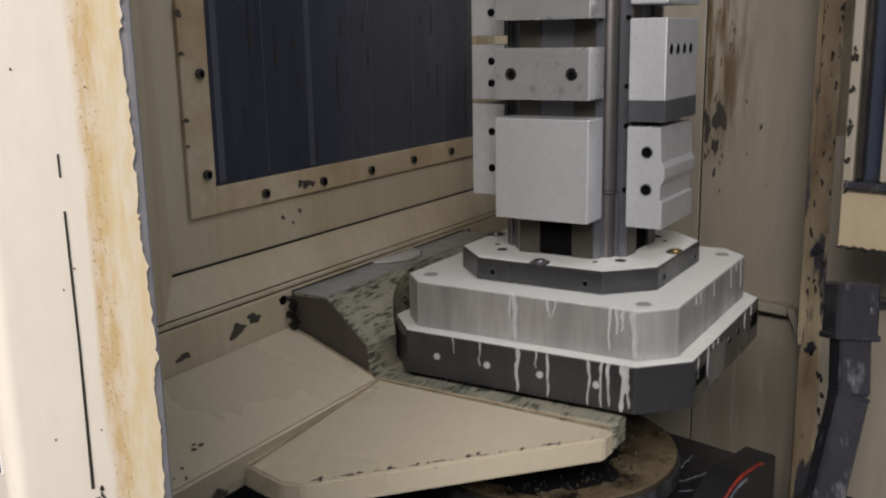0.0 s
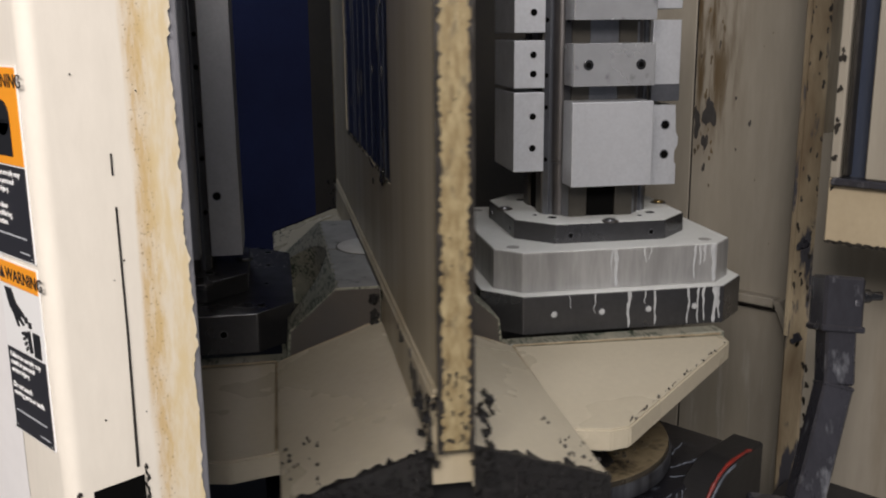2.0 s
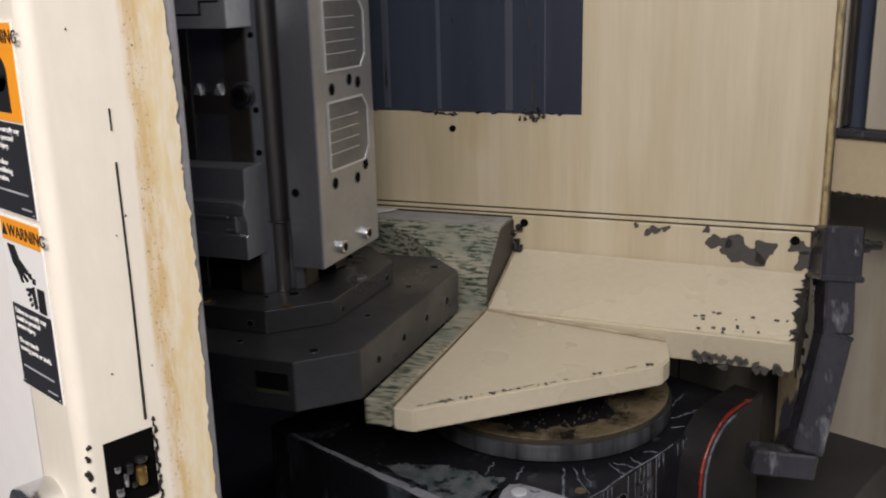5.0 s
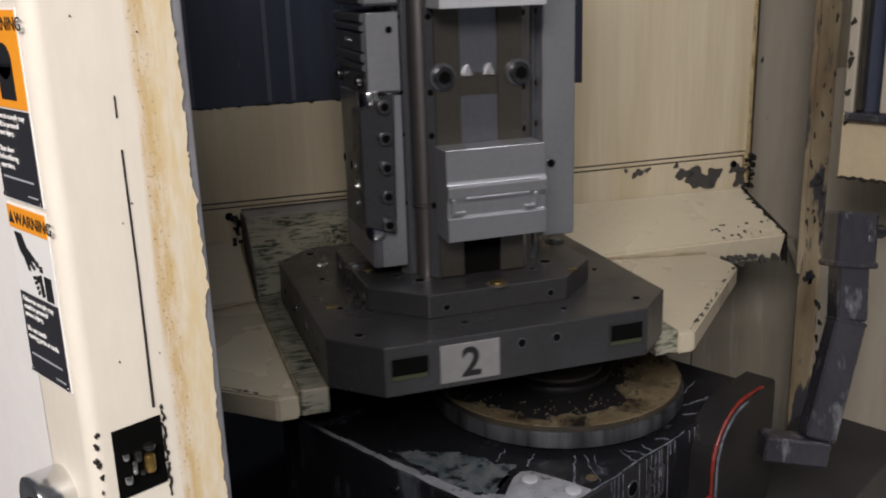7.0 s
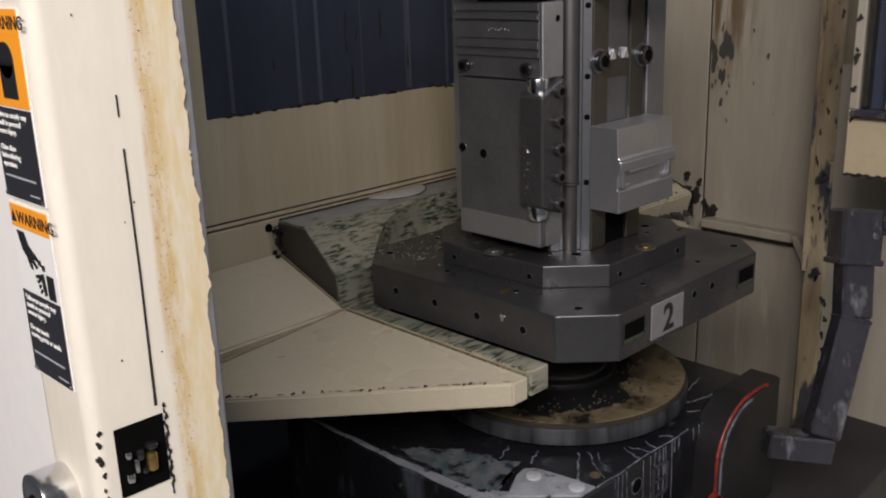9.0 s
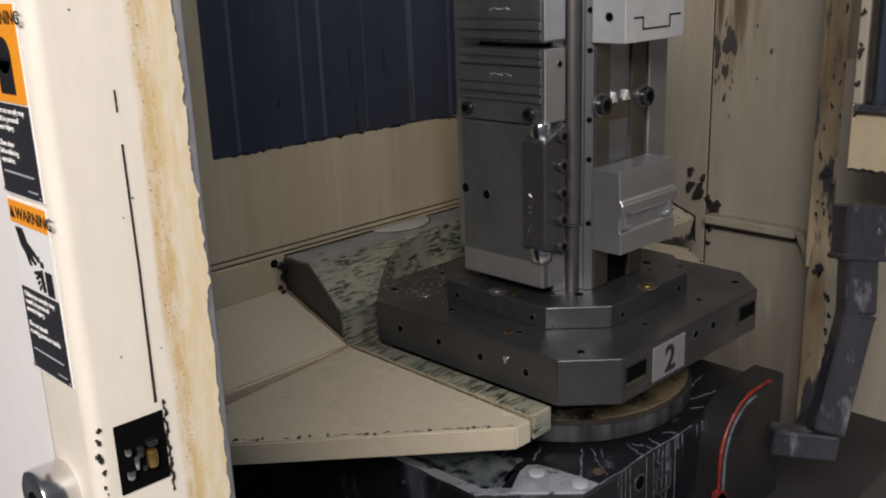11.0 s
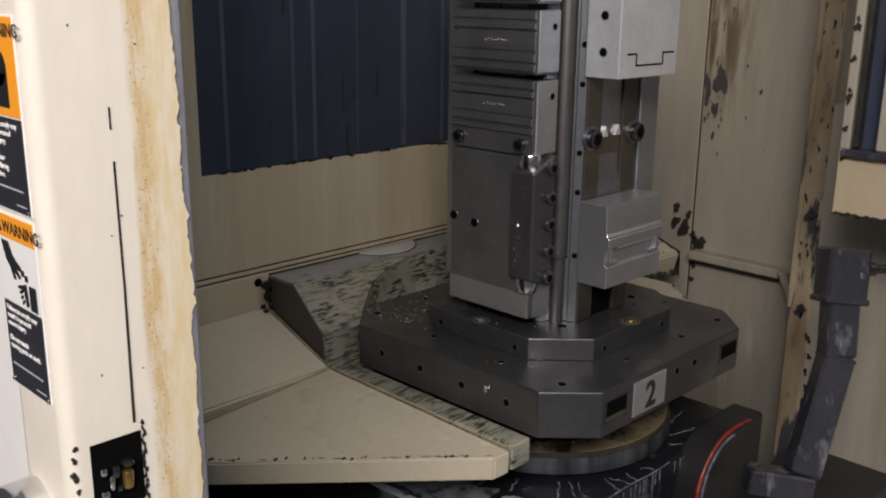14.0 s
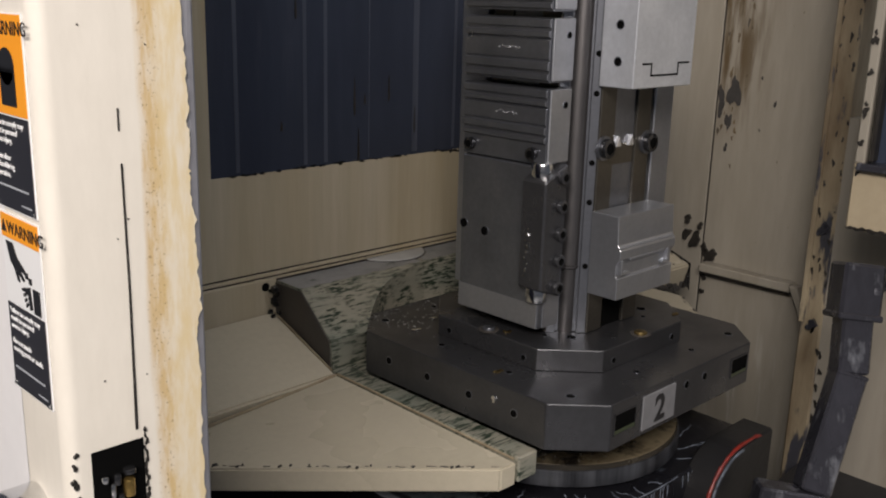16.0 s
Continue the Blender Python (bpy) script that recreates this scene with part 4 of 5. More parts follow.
                bm.faces.new((vb[i], vb[i + 1], vc[i + 1], vc[i]))
            part("torn_edge", bm, GLINT_GRIME, sl, "black torn grimy edge")
            bm = bmesh.new()
            for i in range(20):      # chips along the lip
                x = rng.uniform(0.5, 0.62)
                y = rng.uniform(0.12, 0.158)
                put_blot(bm, (sx * x, sy * y, -0.0125 - 0.34 * (y - 0.02) + 0.0004), rng.uniform(0.0004, 0.0016), 560 + i, "z", 0.0012, 10, 1.8)
            for i in range(22):
                put_blot(bm, (sx * rng.uniform(0.50, 0.618), sy * 0.1565, rng.uniform(-0.105, -0.09)), rng.uniform(0.001, 0.005), 600 + i, "y", 0.0025, 14, 1.1)
            part("chipped_paint", bm, BARE, sl)["kind"] = "stuff"
            bm = bmesh.new()
            rim = [(0.230, 0.150, -0.0600), (0.470, 0.152, -0.0765), (0.482, 0.212, -0.0785), (0.477, 0.236, -0.0780), (0.253, 0.468, -0.0650), (0.230, 0.470, -0.0640)]
            tv = [bm.verts.new((sx * x, sy * y, z)) for x, y, z in rim]
            bv = [bm.verts.new((sx * x, sy * y, z - 0.027)) for x, y, z in rim]
            bm.faces.new(tv), bm.faces.new(bv)
            for i in range(6):
                bm.faces.new((tv[i], tv[(i + 1) % 6], bv[(i + 1) % 6], bv[i]))
            bmesh.ops.recalc_face_normals(bm, faces=bm.faces)
            bmesh.ops.bevel(bm, geom=bm.edges[:], offset=0.0022, segments=2, affect="EDGES")
            fk = part("fork_plate", bm, CREAM_DECK, c, "flat cream fork plate with chipped edges")
            box("hub_foot", GREEN_WORN, fk, *sorted((sx * 0.145, sx * 0.199)), *sorted((sy * 0.085, sy * 0.152)), -0.089, -0.0590, 0.001)
            box("guide_strip", GREEN_WORN, fk, *sorted((sx * 0.198, sx * 0.2285)), *sorted((sy * 0.135, sy * 0.472)), -0.088, -0.0585, 0.0015, "worn grey-green guide strip")
            bm = bmesh.new()
            for i in range(18):
                u = rng.random()
                x, y = 0.479 - 0.225 * u, 0.234 + 0.233 * u - 0.003 - abs(rng.gauss(0, 0.004))
                put_blot(bm, (sx * x, sy * y, -0.0600 - 0.066 * (x - 0.23) - 0.012 * (y - 0.163) + 0.0008), rng.uniform(0.0003, 0.0010), 640 + i, "z", 0.0012, 10, 2.4)
            ea, eb = Vector((0.4735, 0.2325, -0.0777)), Vector((0.2545, 0.4610, -0.0652))
            for i in range(30):      # paint rubbed through along the front edge
                u = rng.random()
                p, d = ea.lerp(eb, u), (eb - ea).normalized()
                n = Vector((-d.y, d.x, 0)).normalized() * (1 if d.x * 0.3 - d.y * 0.3 > 0 else -1)
                h, w = rng.uniform(0.0008, 0.0045), rng.uniform(0.0002, 0.0007)
                p = p + n * rng.uniform(0.0, 0.0025) * (-1 if (p + n).length > p.length else 1)
                quad = [p - d * h, p - d * h * 0.2 + n * w, p + d * h, p + d * h * 0.1 - n * w]
                put_prism(bm, [(sx * q.x, sy * q.y) for q in quad], p.z - 0.002, p.z + 0.0007)
            part("chipped_paint", bm, BARE, fk)["kind"] = "stuff"
            bm = bmesh.new()          # tan sealant along the joints
            run = [(0.233, 0.1600, -0.0590), (0.31, 0.1612, -0.0640), (0.39, 0.1622, -0.0690), (0.468, 0.1630, -0.0745)]
            for (x0, y0, z0), (x1, y1, z1) in zip(run, run[1:]):
                q = put_cyl(bmesh.new(), (0, 0, 0), 0.0014 + 0.0005 * rng.random(), math.dist((x0, y0, z0), (x1, y1, z1)) * 1.04, "z", 8)
                bmesh.ops.transform(q, matrix=Matrix.Translation((sx * (x0 + x1) / 2, sy * (y0 + y1) / 2, (z0 + z1) / 2)) @ Vector((sx * (x1 - x0), sy * (y1 - y0), z1 - z0)).to_track_quat("Z", "Y").to_matrix().to_4x4(), verts=q.verts)
                merge(bm, q)
            for (x0, y0, z0), (x1, y1, z1) in ((((0.2315, 0.022, -0.009)), (0.2315, 0.150, -0.056)), ((0.2295, 0.160, -0.0585), (0.2295, 0.465, -0.0615))):
                q = put_cyl(bmesh.new(), (0, 0, 0), 0.0015, math.dist((x0, y0, z0), (x1, y1, z1)), "z", 8)
                bmesh.ops.transform(q, matrix=Matrix.Translation((sx * (x0 + x1) / 2, sy * (y0 + y1) / 2, (z0 + z1) / 2)) @ Vector((sx * (x1 - x0), sy * (y1 - y0), z1 - z0)).to_track_quat("Z", "Y").to_matrix().to_4x4(), verts=q.verts)
                merge(bm, q)
            part("sealant_line", bm, CAULK, sl, "tan sealant along the joints", smooth=True)
            # hub wing: flat top, sloping shoulder, a hollow wall that clears the pallet's corner
            def shoulder(y):
                return 0.036 if y <= 0.078 else 0.036 - 0.875 * (y - 0.078) if y <= 0.142 else -0.020 - 9.5 * (y - 0.142)

            hollow = [(0.0, 0.018), (0.0, 0.078), (0.030, 0.0805), (0.062, 0.086), (0.087, 0.092), (0.110, 0.102), (0.128, 0.113), (0.143, 0.1235), (0.155, 0.133), (0.165, 0.142), (0.172, 0.146)]
            bm = bmesh.new()
            o1 = [bm.verts.new((sx * 0.2265, sy * y, shoulder(y))) for x, y in hollow]
            i1 = [bm.verts.new((sx * x, sy * y, shoulder(y))) for x, y in hollow]
            i2 = [bm.verts.new((sx * x, sy * y, -0.088)) for x, y in hollow]
            o2 = [bm.verts.new((sx * 0.2265, sy * y, -0.088)) for x, y in hollow]
            for k in range(len(hollow) - 1):
                bm.faces.new((o1[k], o1[k + 1], i1[k + 1], i1[k]))
                bm.faces.new((i1[k], i1[k + 1], i2[k + 1], i2[k]))
                bm.faces.new((o1[k], o1[k + 1], o2[k + 1], o2[k]))
            bm.faces.new((o1[-1], i1[-1], i2[-1], o2[-1]))
            bm.faces.new((o1[0], i1[0], i2[0], o2[0]))
            w = part("hub_wing", bm, GREEN_WORN, c, "worn pale casting with green scratches", smooth=True)
            edge = [(sx * (0.005 + 0.22 * k / 22), sy * (0.0745 + 0.0035 * math.sin(1.9 * k) * rng.random())) for k in range(23)]
            prism("coolant_film", WING_FILM, w, [(sx * 0.225, sy * 0.0225), (sx * 0.005, sy * 0.0225)] + edge, 0.0356, 0.0363, "z", 0, "pale film of dried coolant")
            box("joint_grime", GRIME, w, *sorted((sx * 0.001, sx * 0.2262)), *sorted((sy * 0.0203, sy * 0.0228)), 0.030, 0.0385)
            prism("wing_side", CAST_DARK, w, [(sy * 0.021, 0.033), (sy * 0.080, 0.033), (sy * 0.139, -0.020), (sy * 0.142, -0.056), (sy * 0.021, -0.010)], *sorted((sx * 0.2262, sx * 0.2285)), "x", 0, "dark bare casting side")
    dc = cyl("hub_disc", DISC, c, (-0.01, 0, 0.0355), 0.060, 0.006, "z", 48, 0.001, "flat round cover disc on the hub")
    cyl("disc_gap", GRIME, dc, (-0.01, 0, 0.0352), 0.0625, 0.0035, "z", 48)
    rng = random.Random(88)
    bm = bmesh.new()
    for sx in (-1, 1):
        for sy in (-1, 1):
            for i in range(16):
                put_blot(bm, (sx * (0.231 + rng.uniform(0, 0.010)), sy * (0.024 + rng.uniform(0, 0.010)), rng.uniform(-0.012, 0.030)), rng.uniform(0.0015, 0.0045), 900 + i, "x", 0.003, 9, 0.9)
            for i in range(26):
                put_blot(bm, (sx * (0.640 + rng.uniform(-0.004, 0.008)), sy * (0.016 + rng.uniform(0, 0.02)), rng.uniform(-0.055, 0.045)), rng.uniform(0.0015, 0.005), 930 + i, "x", 0.003, 9, 0.8)
    part("grime_clump", bm, GLINT_GRIME, c, "wet black grime clumps with swarf")["kind"] = "stuff"
    cyl("lift_shaft", BLACK, c, (0, 0, -0.32), 0.13, 0.46, "z", 40, 0.004, "black lift shaft")
    bm = bmesh.new()
    put_box(bm, -0.22, 0.22, -0.14, 0.14, -0.13, -0.088, 0.004)
    put_box(bm, 0.20, 0.60, -0.03, 0.03, -0.12, -0.055, 0.003)
    put_box(bm, -0.60, -0.20, -0.03, 0.03, -0.12, -0.055, 0.003)
    part("arm_casting", bm, BLACK, c, "black arm casting underneath")
    return c


DISC = mat("worn_disc", (0.50, 0.50, 0.49), (0.38, 0.38, 0.37), 0.45, 0, 12, 0.8)
# black wet grime; the sparse pale flecks are glints painted into the colour
GLINT_GRIME = mat("wet_grime_glints", (0.014, 0.013, 0.013), (0.026, 0.025, 0.025), 0.10, 0.3, 140, 1.0, 1.0, 200, stain=(0.30, 0.30, 0.31), stain_scale=190, stain_at=0.70, stain_soft=0.03)
CAULK = mat("tan_sealant", (0.38, 0.32, 0.22), (0.20, 0.15, 0.09), 0.5, 0, 40, 0.9, 0.2, 120)
FRAME = mat("rust_run_frame", (0.50, 0.44, 0.33), (0.30, 0.20, 0.09), 0.4, 0, 7, 0.8, 0.1, 100)
EDGE = mat("yellowed_edge", (0.40, 0.33, 0.19), (0.22, 0.16, 0.075), 0.3, 0, 120, 1.0, 0.5, 240, streak=0.35,
           stain=(0.05, 0.042, 0.034), stain_scale=130, stain_at=0.54, stain_soft=0.22)
STREAK = mat("pale_streak", (0.075, 0.086, 0.115), (0.035, 0.04, 0.06), 0.3, 0, 8, 0.8, streak=0.1)
CHANGER = changer()
# ---- the two loaded pallets; local origin at the plate's underside centre, front towards -y ----
BASE = 0.055
DRIP = mat("white_drip", (0.46, 0.475, 0.49), (0.26, 0.27, 0.285), 0.4, 0, 30, 0.5)
# coolant film whitened so its colour carries the light from above
LIT_WETTOP = mat("top_lit_coolant_film", (0.74, 0.76, 0.75), (0.62, 0.64, 0.63), 0.28, 0.0, 5, 0.6, 0.03, 60)
BRASS = plain("brass_plug", (0.26, 0.19, 0.08), 0.35, 0.9)


def base_plate(p, material, numbered):
    z = BASE
    pl = part("pallet_plate", put_prism(bmesh.new(), octagon(HALF, 0.050), 0.0, z, "z", 0.0015, 2), material, p, "chamfered square steel pallet plate")
    for x in (-0.124, 0.124):        # pockets in the front edge
        pk = box("pocket", HOLE, pl, x - 0.0195, x + 0.0195, -HALF - 0.0006, -HALF + 0.004, 0.018, 0.0415)
        bm = bmesh.new()
        for x0, x1, z0, z1 in ((x - 0.0205, x - 0.0195, 0.017, 0.0425), (x + 0.0195, x + 0.0205, 0.017, 0.0425), (x - 0.0205, x + 0.0205, 0.0415, 0.0425), (x - 0.0205, x + 0.0205, 0.017, 0.018)):
            put_box(bm, x0, x1, -HALF - 0.0012, -HALF + 0.002, z0, z1)
        part("pocket_rim", bm, material, pk)
        box("pocket_floor", mat("green_film", (0.045, 0.058, 0.03), (0.03, 0.035, 0.02), 0.3), pk, x - 0.019, x + 0.019, -HALF - 0.0008, -HALF + 0.002, 0.0182, 0.0225)
    for x in (0.0, 0.040):
        hole(pl, (x, -HALF, 0.038), 0.0045, "y", rim=True)
    for s in (-1, 1):
        for y in (-0.105, -0.035, 0.035, 0.105):
            hole(pl, (s * HALF, y, 0.028), 0.0045, "x", rim=True)
    if numbered:
        n = box("number_plate", mat("number_plate_metal", (0.23, 0.23, 0.24), (0.18, 0.18, 0.19), 0.4, 0.2, 30, 0.5), pl, -0.092, -0.026, -HALF - 0.0022, -HALF, 0.0065, 0.0485, 0.0006, "pale metal plate stamped with the number 2")
        text_on("digit", "2", 0.044, INK, n, -0.058, -HALF - 0.0026, 0.0125, "CENTER", 0.0011)
    return pl


def riser(p, material, half, chamfer, z0, z1, name, label):
    r = part(name, put_prism(bmesh.new(), octagon(half, chamfer), z0, z1, "z", 0.0012, 2), material, p, label)
    return r


def sub_details(r, z, half, h):
    for a in range(4):
        m = Matrix.Rotation(a * math.pi / 2, 3, "Z")
        c = m @ Vector((0, -half + 0.006, 0))
        bm = bmesh.new()
        put_cyl(bm, (c.x, c.y, z + 0.0004), 0.0125, 0.0012, "z", 24)
        part("slot_pocket", bm, CAST_DARK, r, smooth=True)
        cyl("slot_pin", BRASS if a == 0 else STEEL_MID, r, (c.x, c.y, z + 0.001), 0.008, 0.006, "z", 16, 0.001)
        for x in (-0.062, 0.062):
            c = m @ Vector((x, -half, 0))
            hole(r, (c.x, c.y, z - 0.6 * h), 0.0035, "y" if a % 2 == 0 else "x", rim=True)
        for x, y in ((-0.075, -0.075), (-0.095, -0.05)):
            c = m @ Vector((x, y - 0.008, 0))
            hole(r, (c.x, c.y, z), 0.006 if y < -0.06 else 0.003, "z", rim=True)


def plate_holes(pl, z, half, r=0.005):
    for a in range(4):
        m = Matrix.Rotation(a * math.pi / 2, 3, "Z")
        for x, y in ((-0.165, -0.155), (-0.05, -0.162), (0.065, -0.165)):
            c = m @ Vector((x * half / 0.2, y * half / 0.2, 0))
            hole(pl, (c.x, c.y, z), r if x < -0.1 else r * 0.75, "z", rim=True)


def column(p, z0, z1, half, flat, material, groove):
    """The tombstone: four faces, a rail at each side of every corner with a dark round groove between."""
    col = part("column", put_prism(bmesh.new(), octagon(half, half - flat), z0, z1, "z", 0.001), material, p, "square steel tombstone column")
    e = (half - flat)
    mid = (half + flat) / 2
    for a in range(4):
        turn = Matrix.Rotation(a * math.pi / 2, 4, "Z")
        diag = turn @ Matrix.Translation((-mid, -mid, 0)) @ Matrix.Rotation(-math.pi / 4, 4, "Z")
        w = e * math.sqrt(2) / 2
        bm = bmesh.new()
        for s in (-1, 1):
            put_box(bm, *sorted((s * w * 0.52, s * w)), -0.0045, 0.003, z0, z1, 0.0008)
        rail = part("corner_rail", bm, material, col, at=diag)
        bm = bmesh.new()
        put_cyl(bm, (0, 0.008, (z0 + 0.085 + z1) / 2), w * 0.54, z1 - z0 - 0.085, "z", 20)
        put_cyl(bm, (0, 0.0085, z0 + 0.04), w * 0.50, 0.08, "z", 20)
        put_cyl(bm, (0, 0.007, z0 + 0.083), w * 0.55, 0.003, "z", 20)
        part("corner_groove", bm, groove, col, "rounded corner channel", smooth=True, at=diag)
        for h in (0.085, 0.163, 0.21, 0.29, 0.335):
            for s in (-1, 1):
                hole(rail, (s * w * 0.76, -0.0045, z0 + h), 0.0034, "y", name="tapped_hole")
    # strips on each face
    for a in range(4):
        turn = Matrix.Rotation(a * math.pi / 2, 4, "Z")
        for s in (-1, 1):
            bm = put_box(bmesh.new(), *sorted((s * 0.022, s * min(flat + 0.004, 0.060))), -half - 0.005, -half + 0.002, z0 + 0.001, z1 - 0.001, 0.0008)
            part("face_strip", bm, BRONZE, col, "tan-stained steel strip", at=turn)
        bm = put_box(bmesh.new(), -0.022, 0.022, -half - 0.0015, -half + 0.002, z0 + 0.06, z1 - 0.002)
        part("centre_key", bm, STEEL_MID, col, at=turn)
        bm = put_box(bmesh.new(), -0.022, 0.022, -half - 0.0007, -half + 0.001, z0 + 0.0005, z0 + 0.06)
        part("key_opening", bm, HOLE, col, at=turn)
    return col


def jaw(p, turn, x0, x1, depth0, depth1, z0, z1, material, label, screws=True, steps=0, name="jaw_block"):
    """A block clamped on a face of the column; depth is measured out from the centre."""
    bm = bmesh.new()
    if steps:
        out = [(-depth0, z0), (-depth1, z0), (-depth1, z0 + 0.26 * (z1 - z0)), (-depth1 + 0.003, z0 + 0.28 * (z1 - z0)), (-depth1 + 0.003, z0 + 0.42 * (z1 - z0)),
               (-depth1 - 0.002, z0 + 0.50 * (z1 - z0)), (-depth1 - 0.002, z0 + 0.60 * (z1 - z0)), (-depth1 + 0.002, z0 + 0.66 * (z1 - z0)), (-depth1 + 0.004, z1), (-depth0, z1)]
        put_prism(bm, out, x0, x1, "x", 0.0006)
    else:
        put_box(bm, x0, x1, -depth1, -depth0, z0, z1, 0.0012, 2)
    b = part(name, bm, material, p, label, at=turn)
    if screws:
        for x in (x0 + 0.022, x1 - 0.022):
            s = cyl("screw", BOLT, b, (x, -depth1 + 0.001, (z0 + z1) / 2), 0.0075, 0.004, "y", 18, 0.0006)
            cyl("socket", HOLE, s, (x, -depth1 - 0.0013, (z0 + z1) / 2), 0.004, 0.0008, "y", 6)
    return b


def turn_z(q):
    return Matrix.Rotation(q * math.pi / 2, 4, "Z")


def pallet_numbered():
    """The darker pallet with a number plate, a jaw tower, ribbed blocks and a clamp bar."""
    p = empty("loaded_pallet", pose(0, -REACH, DECK - BASE), "dark steel pallet with a tombstone of clamped parts", "pallet", "loaded pallets")
    pl = base_plate(p, STEEL_DARK, True)
    plate_holes(pl, BASE, 0.2)
    z = BASE + 0.027
    sub = riser(p, STEEL_DARK, 0.137, 0.055, BASE, z, "sub_plate", "smaller chamfered steel base plate")
    sub_details(sub, z, 0.137, 0.027)
    column(p, z, z + 0.47, 0.082, 0.047, STEEL_MID, STEEL_GROOVE)
    b = BASE
    # front face: stepped jaw, two screws, wedge points, upper part
    jaw(p, turn_z(0), -0.054, 0.061, 0.086, 0.128, b + 0.080, b + 0.180, ALU, "stepped aluminium jaw with a milled recess", False, 1)
    bm = bmesh.new()
    for x0, x1, z0, z1 in ((-0.050, -0.046, 0.112, 0.128), (0.046, 0.050, 0.112, 0.128), (-0.034, 0.040, 0.126, 0.129), (-0.050, -0.034, 0.1105, 0.1135), (0.036, 0.050, 0.1105, 0.1135), (-0.055, 0.055, 0.142, 0.1435)):
        put_box(bm, x0, x1, -0.1302, -0.124, b + z0, b + z1, 0.0006)
    part("milled_rim", bm, ALU, p, "bright milled rim")
    for x in (-0.043, 0.045):
        s = cap_screw(p, (x, -0.087, b + 0.254), 0.0115, "y", -1)
        bm = put_cyl(bmesh.new(), (x, -0.0885, b + 0.254), 0.0145, 0.003, "y", 24)
        part("washer", bm, STEEL_MID, s, smooth=True)
    for x in (-0.014, 0.012):
        prism("wedge_point", POLISHED, p, [(x - 0.006, b + 0.253), (x + 0.006, b + 0.253), (x + 0.001, b + 0.266)], -0.0885, -0.083, "y", 0.0006, "bright wedge point")
    box("wedge_slot", BRONZE, p, -0.022, 0.022, -0.0845, -0.080, b + 0.232, b + 0.256)
    up = jaw(p, turn_z(0), -0.058, 0.060, 0.086, 0.132, b + 0.326, b + 0.445, ALU_WET, "pale aluminium part with a machined notch", False)
    bm = bmesh.new()
    for x0, x1, z0, z1 in ((-0.043, -0.026, 0.352, 0.354), (-0.026, -0.024, 0.340, 0.354), (-0.026, 0.030, 0.339, 0.341), (0.028, 0.030, 0.340, 0.354), (0.030, 0.052, 0.352, 0.354)):
        put_box(bm, x0, x1, -0.1325, -0.131, b + z0, b + z1)
    part("notch_line", bm, HOLE, up)
    for h in (0.355, 0.395):
        hole(up, (-0.058, -0.110, b + h), 0.0045, "x", rim=True)
    # right face: tall plate with pockets
    rp = box("side_plate", ALU, p, 0.082, 0.1225, -0.072, 0.075, b + 0.058, b + 0.47, 0.0015, "tall aluminium plate with milled pockets")
    hole(rp, (0.092, -0.0722, b + 0.145), 0.0045, "y", rim=True)
    for i, z0 in enumerate((0.165, 0.275, 0.385)):
        out = [(-0.045, z0), (0.042, z0), (0.055, z0 + 0.014), (0.055, z0 + 0.062), (0.042, z0 + 0.076), (-0.045, z0 + 0.076)]
        bm = put_prism(bmesh.new(), [(y, b + h) for y, h in out], 0.1217, 0.1231, "x", 0)
        pk = part("pocket", bm, STEEL_MID, rp, "milled pocket with tool marks")
        bm = bmesh.new()
        for (y0, h0), (y1, h1) in zip(out, out[1:] + out[:1]):
            L = math.hypot(y1 - y0, h1 - h0)
            q = put_box(bmesh.new(), -0.0008, 0.0008, -0.0012, 0.0012, -L / 2, L / 2)
            bmesh.ops.transform(q, matrix=Matrix.Translation((0.1235, (y0 + y1) / 2, b + (h0 + h1) / 2)) @ Vector((0, y1 - y0, h1 - h0)).to_track_quat("Z", "Y").to_matrix().to_4x4(), verts=q.verts)
            merge(bm, q)
        for k in range(4):
            put_box(bm, 0.1227, 0.1237, -0.043, 0.030, b + z0 + 0.018 + 0.013 * k, b + z0 + 0.0188 + 0.013 * k)
        part("pocket_rim", bm, ALU_WET, pk)
    for y, h in ((-0.035, 0.150), (0.022, 0.146), (0.045, 0.158), (-0.032, 0.255), (0.012, 0.262), (0.034, 0.257), (-0.035, 0.365), (0.02, 0.362)):
        hole(rp, (0.1225, y, b + h), 0.0062, "x", rim=True)
    for y in (-0.03, 0.035):
        cap_screw(rp, (0.1215, y, b + 0.075), 0.008, "x", 1, CHROME)
    # left face: lower plate, clamp bar with five screws, ribbed blocks above
    lp = box("left_plate", STEEL_MID, p, -0.122, -0.083, -0.066, 0.063, b + 0.042, b + 0.236, 0.0018, "grey steel plate with drilled holes")
    box("plate_edge", ALU, lp, -0.112, -0.084, -0.0672, -0.0655, b + 0.043, b + 0.235)
    # flat paler strip; its colour stands in for the brighter lower bevel
    box("bevel_band", ALU, lp, -0.1226, -0.1215, -0.0655, 0.0625, b + 0.0435, b + 0.073, 0.0003, "lighter flat band in place of the lower bevel")
    for y, h in ((0.057, 0.150), (0.022, 0.146)):
        hole(lp, (-0.122, y, b + h), 0.0055, "x", rim=True)
    bar = prism("clamp_bar", STEEL_DARK, p, [(-0.135, b + 0.095), (-0.098, b + 0.082), (-0.095, b + 0.240), (-0.135, b + 0.222)], -0.080, -0.045, "y", 0.002, "dark steel clamp bar")
    for h in (0.096, 0.128, 0.160, 0.192, 0.226):
        cap_screw(bar, (-0.108, -0.080, b + h), 0.0075, "y", -1, STEEL_DARK)
